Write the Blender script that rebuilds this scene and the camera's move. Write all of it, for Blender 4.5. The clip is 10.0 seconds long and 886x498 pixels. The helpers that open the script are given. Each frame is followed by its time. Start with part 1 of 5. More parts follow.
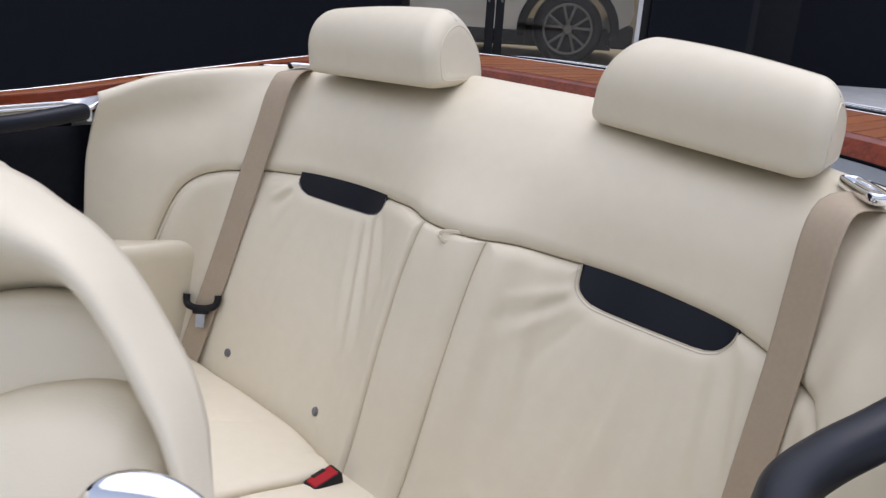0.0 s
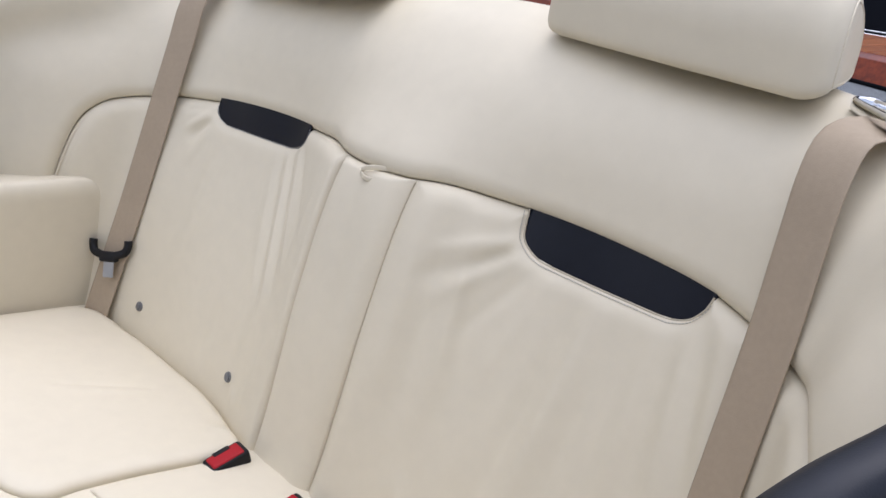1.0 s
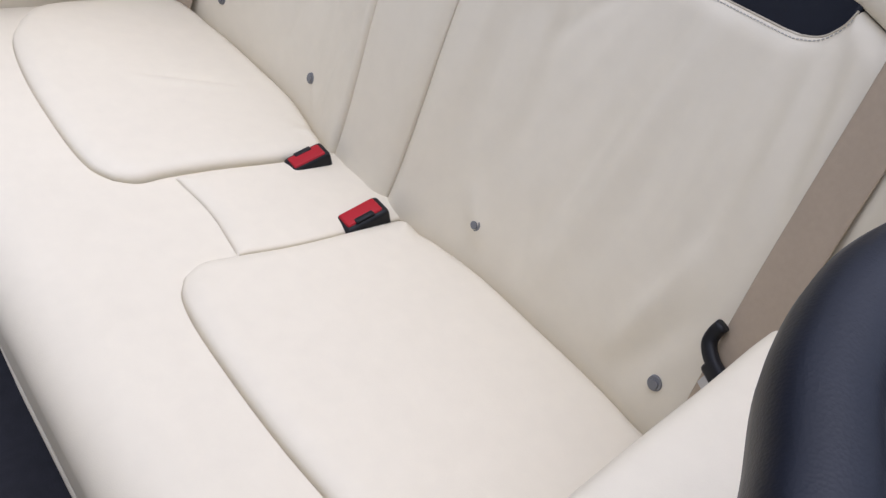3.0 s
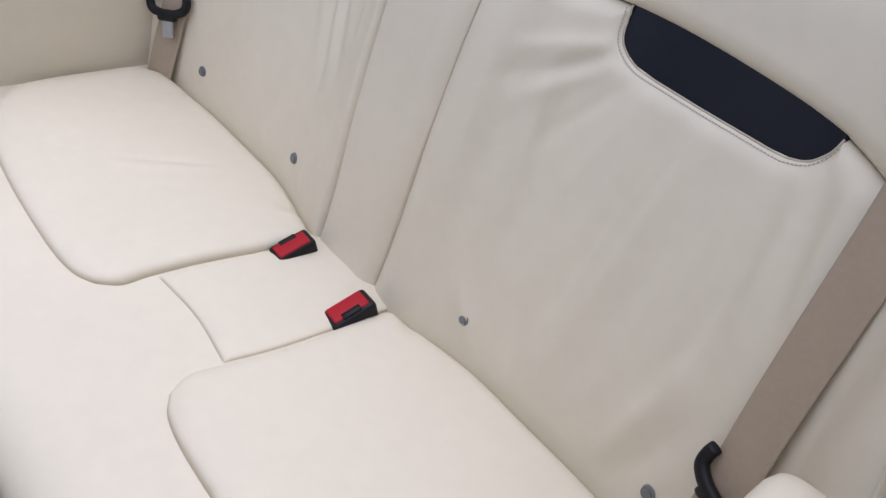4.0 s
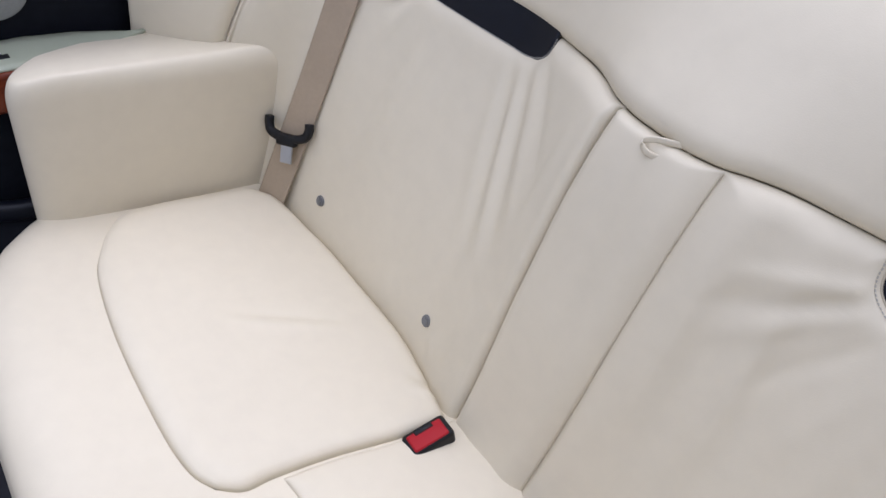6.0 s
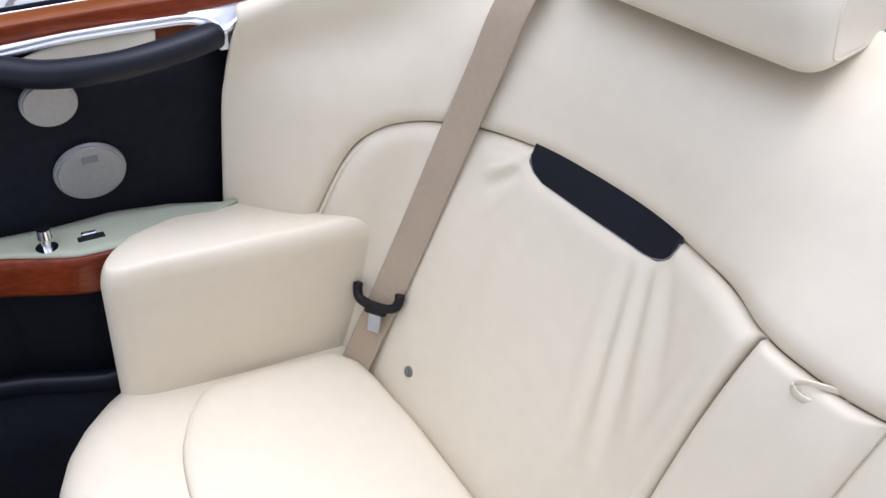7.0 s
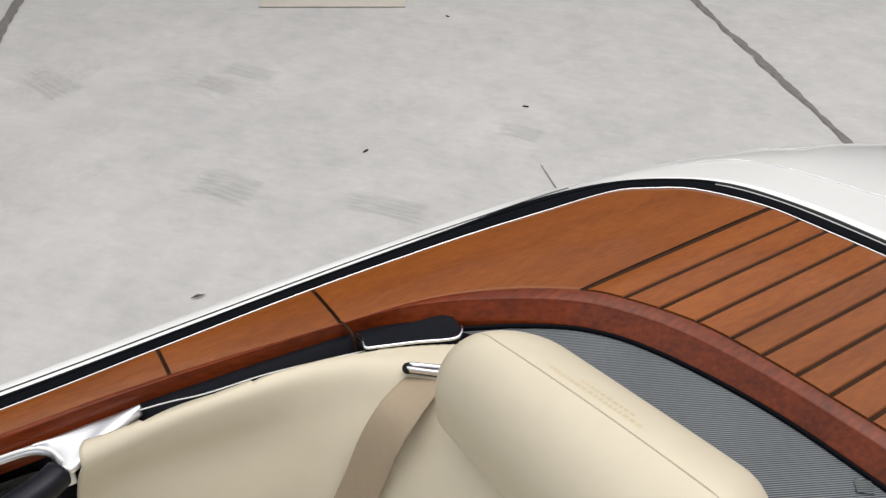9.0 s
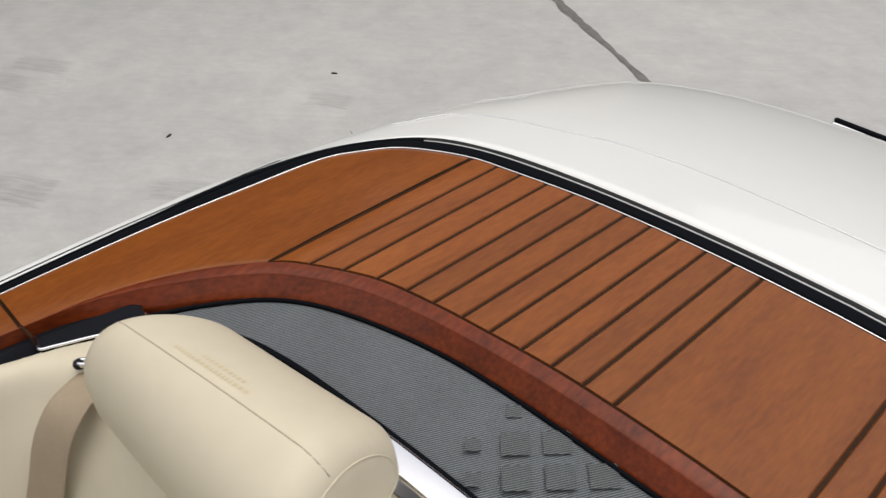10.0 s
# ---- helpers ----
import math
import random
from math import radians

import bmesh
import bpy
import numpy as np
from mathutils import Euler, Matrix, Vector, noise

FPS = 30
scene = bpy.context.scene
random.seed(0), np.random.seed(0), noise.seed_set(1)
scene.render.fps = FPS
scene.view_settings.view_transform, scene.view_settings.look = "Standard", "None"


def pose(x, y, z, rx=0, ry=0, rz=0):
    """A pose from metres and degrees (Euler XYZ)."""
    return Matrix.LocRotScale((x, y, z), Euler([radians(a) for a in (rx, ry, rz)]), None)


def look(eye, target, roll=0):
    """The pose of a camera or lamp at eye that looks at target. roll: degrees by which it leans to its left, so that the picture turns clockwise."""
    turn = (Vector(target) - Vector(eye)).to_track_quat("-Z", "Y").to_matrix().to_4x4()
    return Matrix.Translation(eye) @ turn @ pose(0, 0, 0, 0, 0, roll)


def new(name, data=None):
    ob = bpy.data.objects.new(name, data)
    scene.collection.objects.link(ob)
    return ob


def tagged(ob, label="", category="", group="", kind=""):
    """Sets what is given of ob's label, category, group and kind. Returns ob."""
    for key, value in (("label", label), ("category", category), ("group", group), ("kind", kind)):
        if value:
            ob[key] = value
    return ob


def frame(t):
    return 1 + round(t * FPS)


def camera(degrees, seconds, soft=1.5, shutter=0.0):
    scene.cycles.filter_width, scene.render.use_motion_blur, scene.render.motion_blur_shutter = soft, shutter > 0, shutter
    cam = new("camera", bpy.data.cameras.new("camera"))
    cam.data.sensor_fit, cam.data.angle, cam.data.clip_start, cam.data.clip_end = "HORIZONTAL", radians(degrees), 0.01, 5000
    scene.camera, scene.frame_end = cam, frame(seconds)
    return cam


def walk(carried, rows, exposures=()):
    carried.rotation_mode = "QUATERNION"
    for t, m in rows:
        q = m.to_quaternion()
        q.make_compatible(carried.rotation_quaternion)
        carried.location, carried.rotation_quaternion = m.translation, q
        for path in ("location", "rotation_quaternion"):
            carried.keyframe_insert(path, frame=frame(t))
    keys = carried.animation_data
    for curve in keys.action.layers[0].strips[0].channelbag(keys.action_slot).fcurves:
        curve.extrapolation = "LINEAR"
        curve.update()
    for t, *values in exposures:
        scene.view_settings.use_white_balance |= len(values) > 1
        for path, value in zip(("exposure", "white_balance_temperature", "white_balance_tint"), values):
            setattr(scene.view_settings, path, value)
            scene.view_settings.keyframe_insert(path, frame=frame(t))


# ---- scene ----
CAR = pose(0, 0, 0, -2.5, 0, 0)  # the parked car sits nose-high by this much
cam = camera(57.0, 10.0, soft=1.4, shutter=0.12)
PATH = [
    (0, (0.792, -0.769, 1.236), (-0.506, 0.622, 0.617), 5.3),
    (0.5, (0.756, -0.619, 1.197), (-0.525, 0.783, 0.57), 5.7),
    (1, (0.728, -0.558, 1.171), (-0.534, 0.807, 0.434), 6.2),
    (1.5, (0.702, -0.54, 1.144), (-0.485, 0.71, 0.13), 7.3),
    (2, (0.715, -0.537, 1.121), (-0.408, 0.563, -0.116), 8.2),
    (2.2, (0.717, -0.545, 1.122), (-0.39, 0.517, -0.161), 8.1),
    (3.3, (0.694, -0.504, 1.132), (-0.418, 0.508, -0.188), 7.5),
    (3.5, (0.674, -0.492, 1.146), (-0.43, 0.529, -0.172), 7.4),
    (4, (0.642, -0.478, 1.203), (-0.451, 0.558, -0.112), 7.0),
    (4.5, (0.626, -0.461, 1.225), (-0.451, 0.602, -0.083), 7.4),
    (5, (0.571, -0.468, 1.231), (-0.503, 0.597, -0.077), 7.7),
    (5.5, (0.477, -0.46, 1.246), (-0.623, 0.572, -0.067), 8.1),
    (5.7, (0.433, -0.458, 1.251), (-0.691, 0.548, -0.062), 8.1),
    (6.8, (0.256, -0.45, 1.313), (-1.051, 0.487, 0.125), 5.6),
    (7, (0.228, -0.454, 1.334), (-1.098, 0.488, 0.17), 5.6),
    (7.5, (0.182, -0.421, 1.381), (-1.185, 0.517, 0.263), 5.2),
    (8, (0.084, -0.38, 1.495), (-1.287, 0.561, 0.384), 5.2),
    (8.5, (0.009, -0.282, 1.628), (-1.35, 0.666, 0.509), 5.4),
    (9, (0.004, -0.188, 1.685), (-1.314, 0.788, 0.541), 4.9),
    (9.5, (0.058, -0.1, 1.709), (-1.177, 0.95, 0.538), 4.1),
    (10, (0.172, -0.006, 1.72), (-0.924, 1.163, 0.523), 3.8),
]
EXPOSURES = [(0.0, 0.32, 5830, 16), (0.5, 0.50, 5780, 16), (1.0, 0.48, 5750, 16), (1.5, 0.38, 5680, 19), (2.0, 0.33, 5500, 19), (3.5, 0.45, 5530, 19), (4.5, 0.11, 5540, 19), (5.5, 0.17, 5550, 19), (7.0, 0.78, 5600, 18), (7.5, 0.74, 5740, 18), (8.0, 0.66, 6080, 15), (8.5, 0.38, 6500, 11), (9.0, 0.21, 6620, 10), (9.5, 0.10, 6700, 10), (10.0, 0.04, 6720, 10)]
walk(cam, [(t, CAR @ look(eye, target, roll)) for t, eye, target, roll in PATH], EXPOSURES)

# ---- light ----
world = bpy.data.worlds.new("sky")
scene.world = world
world.use_nodes = True
sky = world.node_tree.nodes.new("ShaderNodeTexSky")
sky.sky_type, sky.sun_disc = "NISHITA", False
sky.sun_elevation, sky.sun_rotation = radians(70), radians(0)
sky.air_density, sky.dust_density, sky.ozone_density = 1.0, 4.0, 1.0
bg = world.node_tree.nodes["Background"]
haze = world.node_tree.nodes.new("ShaderNodeHueSaturation")
haze.inputs["Saturation"].default_value = 0.4
world.node_tree.links.new(sky.outputs[0], haze.inputs["Color"])
world.node_tree.links.new(haze.outputs[0], bg.inputs[0])
bg.inputs[1].default_value = 0.15
sun = new("sun", bpy.data.lights.new("sun", "SUN"))
sun.data.energy, sun.data.angle, sun.data.color = 1.0, radians(80), (1.0, 0.95, 0.88)
sun.matrix_world = look((0, 0, 0), (0.0, 0.40, -0.92))

# ---- materials ----
def material(name, color, rough=0.5, metal=0.0, vary=0.1, scale=6.0, bump=0.0, bump_scale=200.0, coat=0.0, bump_dist=0.001, kind="noise", stretch=(1, 1, 1), mottle=None, piece=0.0, spec=0.5):
    m = bpy.data.materials.new(name)
    m.use_nodes = True
    nt = m.node_tree
    N, L = nt.nodes, nt.links
    b = N["Principled BSDF"]
    b.inputs["Roughness"].default_value, b.inputs["Metallic"].default_value = rough, metal
    b.inputs["Coat Weight"].default_value, b.inputs["Coat Roughness"].default_value = coat, 0.05
    b.inputs["Specular IOR Level"].default_value = spec
    co = N.new("ShaderNodeTexCoord")
    mp = N.new("ShaderNodeMapping")
    mp.inputs["Scale"].default_value = stretch
    L.new(co.outputs["Object"], mp.inputs[0])
    n1, n2 = N.new("ShaderNodeTexNoise"), N.new("ShaderNodeTexNoise")
    n1.inputs["Scale"].default_value, n1.inputs["Detail"].default_value = scale, 5
    n2.inputs["Scale"].default_value, n2.inputs["Detail"].default_value = scale * 9, 6
    L.new(mp.outputs[0], n1.inputs[0]), L.new(mp.outputs[0], n2.inputs[0])
    add = N.new("ShaderNodeMath")
    add.operation = "ADD"
    L.new(n1.outputs[0], add.inputs[0]), L.new(n2.outputs[0], add.inputs[1])
    ramp = N.new("ShaderNodeValToRGB")
    lo = mottle or tuple(c * (1 - vary) for c in color)
    hi = tuple(min(1, c * (1 + vary)) for c in color)
    ramp.color_ramp.elements[0].color, ramp.color_ramp.elements[1].color = (*lo, 1), (*hi, 1)
    ramp.color_ramp.elements[0].position, ramp.color_ramp.elements[1].position = 0.3, 0.7
    half = N.new("ShaderNodeMath")
    half.operation = "MULTIPLY"
    half.inputs[1].default_value = 0.5
    L.new(add.outputs[0], half.inputs[0]), L.new(half.outputs[0], ramp.inputs[0])
    out = ramp.outputs[0]
    if piece:
        info, hsv, mr = N.new("ShaderNodeObjectInfo"), N.new("ShaderNodeHueSaturation"), N.new("ShaderNodeMapRange")
        mr.inputs["To Min"].default_value, mr.inputs["To Max"].default_value = 1 - piece, 1 + piece
        L.new(info.outputs["Random"], mr.inputs[0]), L.new(mr.outputs[0], hsv.inputs["Value"]), L.new(out, hsv.inputs["Color"])
        out = hsv.outputs[0]
    L.new(out, b.inputs["Base Color"])
    if bump:
        if kind == "grain":
            t = N.new("ShaderNodeTexVoronoi")
            t.inputs["Scale"].default_value = bump_scale
            src = t.outputs["Distance"]
        elif kind == "rib":
            t = N.new("ShaderNodeTexWave")
            t.bands_direction = "Y"
            t.inputs["Scale"].default_value = bump_scale
            src = t.outputs["Fac"]
        else:
            t = N.new("ShaderNodeTexNoise")
            t.inputs["Scale"].default_value, t.inputs["Detail"].default_value = bump_scale, 4
            src = t.outputs[0]
        L.new(mp.outputs[0], t.inputs[0])
        bp = N.new("ShaderNodeBump")
        bp.inputs["Strength"].default_value, bp.inputs["Distance"].default_value = bump, bump_dist
        L.new(src, bp.inputs["Height"]), L.new(bp.outputs[0], b.inputs["Normal"])
    return m


M = {}
M["leather"] = material("cream_leather", (0.665, 0.602, 0.462), 0.5, vary=0.03, scale=5, bump=0.13, bump_scale=850, bump_dist=0.0005, kind="grain", spec=0.35)
M["navy"] = material("navy_leather", (0.0032, 0.0044, 0.0095), 0.45, vary=0.2, scale=8, bump=0.12, bump_scale=800, bump_dist=0.0006, kind="grain", spec=0.35)
M["navy_flat"] = material("navy_panel", (0.0105, 0.0115, 0.0155), 0.8, vary=0.2, scale=8, bump=0.15, bump_scale=600, kind="grain", spec=0.08)
M["belt"] = material("belt_webbing", (0.36, 0.286, 0.198), 0.7, vary=0.06, scale=20, bump=0.35, bump_scale=900, bump_dist=0.0006)
M["teak"] = material("varnished_teak", (0.228, 0.067, 0.0095), 0.40, vary=0.25, scale=7, stretch=(4, 0.7, 4), mottle=(0.165, 0.041, 0.005), coat=0.16, spec=0.25, bump=0.05, bump_scale=60, piece=0.12)
M["mahogany"] = material("polished_mahogany", (0.165, 0.029, 0.006), 0.32, vary=0.35, scale=7, stretch=(2.6, 0.6, 3), mottle=(0.062, 0.010, 0.003), coat=0.15, spec=0.18)
M["caulk"] = material("dark_caulk", (0.040, 0.019, 0.010), 0.7, vary=0.3, scale=30, spec=0.1)
M["rubber"] = material("black_rubber", (0.005, 0.006, 0.008), 0.8, vary=0.2, spec=0.05)
M["paint"] = material("white_paint", (0.84, 0.85, 0.83), 0.3, vary=0.012, scale=2, coat=1.0)
M["chrome"] = material("polished_chrome", (0.86, 0.87, 0.89), 0.07, metal=1.0, vary=0.02)
M["satin"] = material("satin_metal", (0.88, 0.89, 0.90), 0.36, metal=1.0, vary=0.03)
M["gap"] = material("panel_gap", (0.62, 0.62, 0.61), 0.3)
M["mesh"] = material("grey_mesh_cloth", (0.112, 0.127, 0.136), 0.6, vary=0.12, scale=14, bump=0.55, bump_scale=118, bump_dist=0.0011, kind="rib")
# mesh cloth darkened for the painted reflection squares
M["mesh_dark"] = material("mesh_cloth_reflection", (0.088, 0.102, 0.102), 0.6, vary=0.15, scale=14, bump=0.55, bump_scale=118, bump_dist=0.0011, kind="rib")
for k_ in ("mesh", "mesh_dark"):  # pale and dark threads of the cloth
    nt = M[k_].node_tree
    b_ = nt.nodes["Principled BSDF"]
    [n for n in nt.nodes if n.type == "MAPPING"][0].inputs["Rotation"].default_value = (0, 0, radians(-62))
    wv = [n for n in nt.nodes if n.type == "TEX_WAVE"][0]
    rp, mx = nt.nodes.new("ShaderNodeValToRGB"), nt.nodes.new("ShaderNodeMix")
    rp.color_ramp.elements[0].color, rp.color_ramp.elements[1].color = (0.25, 0.25, 0.27, 1), (1.72, 1.72, 1.72, 1)
    rp.color_ramp.elements[0].position, rp.color_ramp.elements[1].position = 0.25, 0.75
    mx.data_type, mx.blend_type = "RGBA", "MULTIPLY"
    mx.inputs["Factor"].default_value = 1.0
    old = b_.inputs["Base Color"].links[0].from_socket
    nt.links.new(wv.outputs["Fac"], rp.inputs[0]), nt.links.new(old, mx.inputs[6]), nt.links.new(rp.outputs[0], mx.inputs[7]), nt.links.new(mx.outputs[2], b_.inputs["Base Color"])
M["sage"] = material("sage_leather", (0.36, 0.385, 0.285), 0.5, vary=0.05, bump=0.2, bump_scale=700, kind="grain")
M["grille"] = material("speaker_grille", (0.30, 0.30, 0.29), 0.4, metal=0.4, vary=0.1, scale=200)
M["red"] = material("red_plastic", (0.34, 0.010, 0.015), 0.5, vary=0.06, spec=0.22)
M["black"] = material("black_plastic", (0.008, 0.008, 0.009), 0.5, vary=0.2, spec=0.25)
M["carpet"] = material("dark_carpet", (0.018, 0.018, 0.024), 0.9, vary=0.3, bump=0.6, bump_scale=400)
M["button"] = material("grey_button", (0.15, 0.15, 0.15), 0.4, vary=0.1)
M["thread"] = material("grey_piping", (0.40, 0.38, 0.335), 0.7)
M["concrete"] = material("grey_concrete", (0.485, 0.485, 0.472), 0.85, vary=0.07, scale=0.9, mottle=(0.425, 0.425, 0.42), bump=0.12, bump_scale=30, bump_dist=0.004)
nt = M["concrete"].node_tree
b_ = nt.nodes["Principled BSDF"]
tc, mp_, st_, mx, rp = (nt.nodes.new(k) for k in ("ShaderNodeTexCoord", "ShaderNodeMapping", "ShaderNodeTexNoise", "ShaderNodeMix", "ShaderNodeValToRGB"))
rt_ = nt.nodes.new("ShaderNodeMapping")
rt_.inputs["Rotation"].default_value, mp_.inputs["Scale"].default_value = (0, 0, radians(-43)), (1.0, 22, 1)
st_.inputs["Scale"].default_value, st_.inputs["Detail"].default_value, st_.inputs["Roughness"].default_value = 2.0, 8, 0.7
rp.color_ramp.elements[0].position, rp.color_ramp.elements[1].position = 0.32, 0.68
rp.color_ramp.elements[0].color, rp.color_ramp.elements[1].color = (0.975, 0.975, 0.975, 1), (1.02, 1.02, 1.02, 1)
mx.data_type, mx.blend_type = "RGBA", "MULTIPLY"
mx.inputs["Factor"].default_value = 1.0
old = b_.inputs["Base Color"].links[0].from_socket
nt.links.new(tc.outputs["Object"], rt_.inputs[0]), nt.links.new(rt_.outputs[0], mp_.inputs[0]), nt.links.new(mp_.outputs[0], st_.inputs[0]), nt.links.new(st_.outputs[0], rp.inputs[0])
nt.links.new(old, mx.inputs[6]), nt.links.new(rp.outputs[0], mx.inputs[7]), nt.links.new(mx.outputs[2], b_.inputs["Base Color"])
cl_, cr_, m2 = (nt.nodes.new(k) for k in ("ShaderNodeTexNoise", "ShaderNodeValToRGB", "ShaderNodeMix"))  # cloudy blotches and pores
cl_.inputs["Scale"].default_value, cl_.inputs["Detail"].default_value, cl_.inputs["Roughness"].default_value = 2.6, 12, 0.68
cr_.color_ramp.elements[0].position, cr_.color_ramp.elements[1].position = 0.34, 0.66
cr_.color_ramp.elements[0].color, cr_.color_ramp.elements[1].color = (0.925, 0.925, 0.930, 1), (1.065, 1.065, 1.06, 1)
m2.data_type, m2.blend_type = "RGBA", "MULTIPLY"
m2.inputs["Factor"].default_value = 1.0
nt.links.new(rt_.outputs[0], cl_.inputs[0]), nt.links.new(cl_.outputs[0], cr_.inputs[0]), nt.links.new(mx.outputs[2], m2.inputs[6]), nt.links.new(cr_.outputs[0], m2.inputs[7]), nt.links.new(m2.outputs[2], b_.inputs["Base Color"])
fn_, fr_, m3 = (nt.nodes.new(k) for k in ("ShaderNodeTexNoise", "ShaderNodeValToRGB", "ShaderNodeMix"))  # fine pores and brush marks
fm_ = nt.nodes.new("ShaderNodeMapping")
fm_.inputs["Scale"].default_value = (14, 22, 9)
fn_.inputs["Scale"].default_value, fn_.inputs["Detail"].default_value, fn_.inputs["Roughness"].default_value = 1.0, 10, 0.75
fr_.color_ramp.elements[0].position, fr_.color_ramp.elements[1].position = 0.33, 0.67
fr_.color_ramp.elements[0].color, fr_.color_ramp.elements[1].color = (0.93, 0.93, 0.93, 1), (1.05, 1.05, 1.05, 1)
m3.data_type, m3.blend_type = "RGBA", "MULTIPLY"
m3.inputs["Factor"].default_value = 1.0
nt.links.new(rt_.outputs[0], fm_.inputs[0]), nt.links.new(fm_.outputs[0], fn_.inputs[0]), nt.links.new(fn_.outputs[0], fr_.inputs[0]), nt.links.new(m2.outputs[2], m3.inputs[6]), nt.links.new(fr_.outputs[0], m3.inputs[7]), nt.links.new(m3.outputs[2], b_.inputs["Base Color"])
M["joint"] = material("dark_joint", (0.165, 0.16, 0.15), 0.95, vary=0.35, scale=25)
M["leaf"] = material("dry_leaf_brown", (0.085, 0.060, 0.045), 0.8, vary=0.3, scale=60)
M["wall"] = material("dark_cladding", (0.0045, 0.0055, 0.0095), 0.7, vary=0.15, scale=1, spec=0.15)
# the same dark cladding, with the light on it put into the colour
M["wall_lit"] = material("lit_cladding", (0.009, 0.010, 0.013), 0.7, vary=0.15, scale=1, spec=0.2)
M["beige"] = material("beige_plaster", (0.42, 0.36, 0.24), 0.8, vary=0.08, scale=2)
M["board"] = material("pale_board", (0.49, 0.455, 0.40), 0.8, vary=0.08, scale=4)
M["suv_white"] = material("pale_car_paint", (0.62, 0.61, 0.58), 0.35, coat=1.0, vary=0.01)
M["wheel"] = material("alloy", (0.22, 0.21, 0.20), 0.35, metal=0.7)
# greyed rubber: painted gloss of the stern seal, also the waist line
M["seal_grey"] = material("rubber_greyed", (0.020, 0.021, 0.022), 0.6, vary=0.15, spec=0.15)
M["steel"] = material("brushed_steel", (0.48, 0.48, 0.48), 0.35, metal=1.0)
M["seam"] = material("leather_seam", (0.46, 0.405, 0.30), 0.7)
M["gold"] = material("faded_gold_print", (0.655, 0.56, 0.365), 0.6)
glass = bpy.data.materials.new("window_glass")
glass.use_nodes = True
_b = glass.node_tree.nodes["Principled BSDF"]
_b.inputs["Transmission Weight"].default_value, _b.inputs["Roughness"].default_value, _b.inputs["IOR"].default_value = 1.0, 0.0, 1.35
_b.inputs["Base Color"].default_value = (0.80, 0.77, 0.71, 1)
M["glass"] = glass


# ---- shapes ----
def dense(ctrl, ts):
    """Catmull-Rom through ctrl (n, k) at the parameters ts in 0..n-1."""
    c = np.asarray(ctrl, float)
    n = len(c)
    p = np.concatenate([[2 * c[0] - c[1]], c, [2 * c[-1] - c[-2]]])
    ts = np.clip(np.asarray(ts, float), 0, n - 1)
    i = np.minimum(ts.astype(int), n - 2)
    f = (ts - i).reshape(-1, *[1] * (c.ndim - 1))
    a, b, d, e = p[i], p[i + 1], p[i + 2], p[i + 3]
    return 0.5 * (2 * b + (d - a) * f + (2 * a - 5 * b + 4 * d - e) * f**2 + (3 * b - a - 3 * d + e) * f**3)


def curve(ctrl, n):
    """n points at even lengths along a smooth curve through ctrl."""
    pts = dense(ctrl, np.linspace(0, len(ctrl) - 1, 40 * len(ctrl)))
    s = np.r_[0, np.cumsum(np.linalg.norm(np.diff(pts, axis=0), axis=1))]
    q = np.linspace(0, s[-1], n)
    return np.stack([np.interp(q, s, pts[:, k]) for k in range(pts.shape[1])], 1)


def mesh(name, verts, faces, mat, parent=None, label="", smooth=True):
    me = bpy.data.meshes.new(name)
    me.from_pydata([tuple(map(float, v)) for v in verts], [], [tuple(map(int, f)) for f in faces])
    me.materials.append(M[mat])
    if smooth:
        me.polygons.foreach_set("use_smooth", [True] * len(me.polygons))
    me.update()
    ob = new(name, me)
    if parent:
        ob.parent = parent
    if label:
        ob["label"] = label
    return ob


def part(name, bm, mat, parent, label="", smooth=True):
    me = bpy.data.meshes.new(name)
    bmesh.ops.recalc_face_normals(bm, faces=bm.faces)
    bm.to_mesh(me)
    bm.free()
    me.materials.append(M[mat])
    if smooth:
        me.polygons.foreach_set("use_smooth", [True] * len(me.polygons))
    ob = new(name, me)
    if parent:
        ob.parent = parent
    if label:
        ob["label"] = label
    return ob


def grid_faces(nr, nc, wrap=False):
    out = []
    for r in range(nr - 1):
        for c in range(nc if wrap else nc - 1):
            d = (c + 1) % nc
            out.append((r * nc + c, r * nc + d, (r + 1) * nc + d, (r + 1) * nc + c))
    return out


def sheet(name, P, mat, parent, label="", thick=0.0, flip=False, smooth=True):
    """A grid (rows, columns, 3) as a mesh; thick gives it a back and rims."""
    P = np.asarray(P, float)
    nr, nc = P.shape[:2]
    F = grid_faces(nr, nc)
    if flip:
        F = [f[::-1] for f in F]
    ob = mesh(name, P.reshape(-1, 3), F, mat, parent, label, smooth)
    if thick:
        md = ob.modifiers.new("thick", "SOLIDIFY")
        md.thickness, md.offset = thick, -1
    return ob


def normals(P):
    du, dv = np.gradient(P, axis=1), np.gradient(P, axis=0)
    n = np.cross(du, dv)
    return n / (np.linalg.norm(n, axis=2, keepdims=True) + 1e-12)


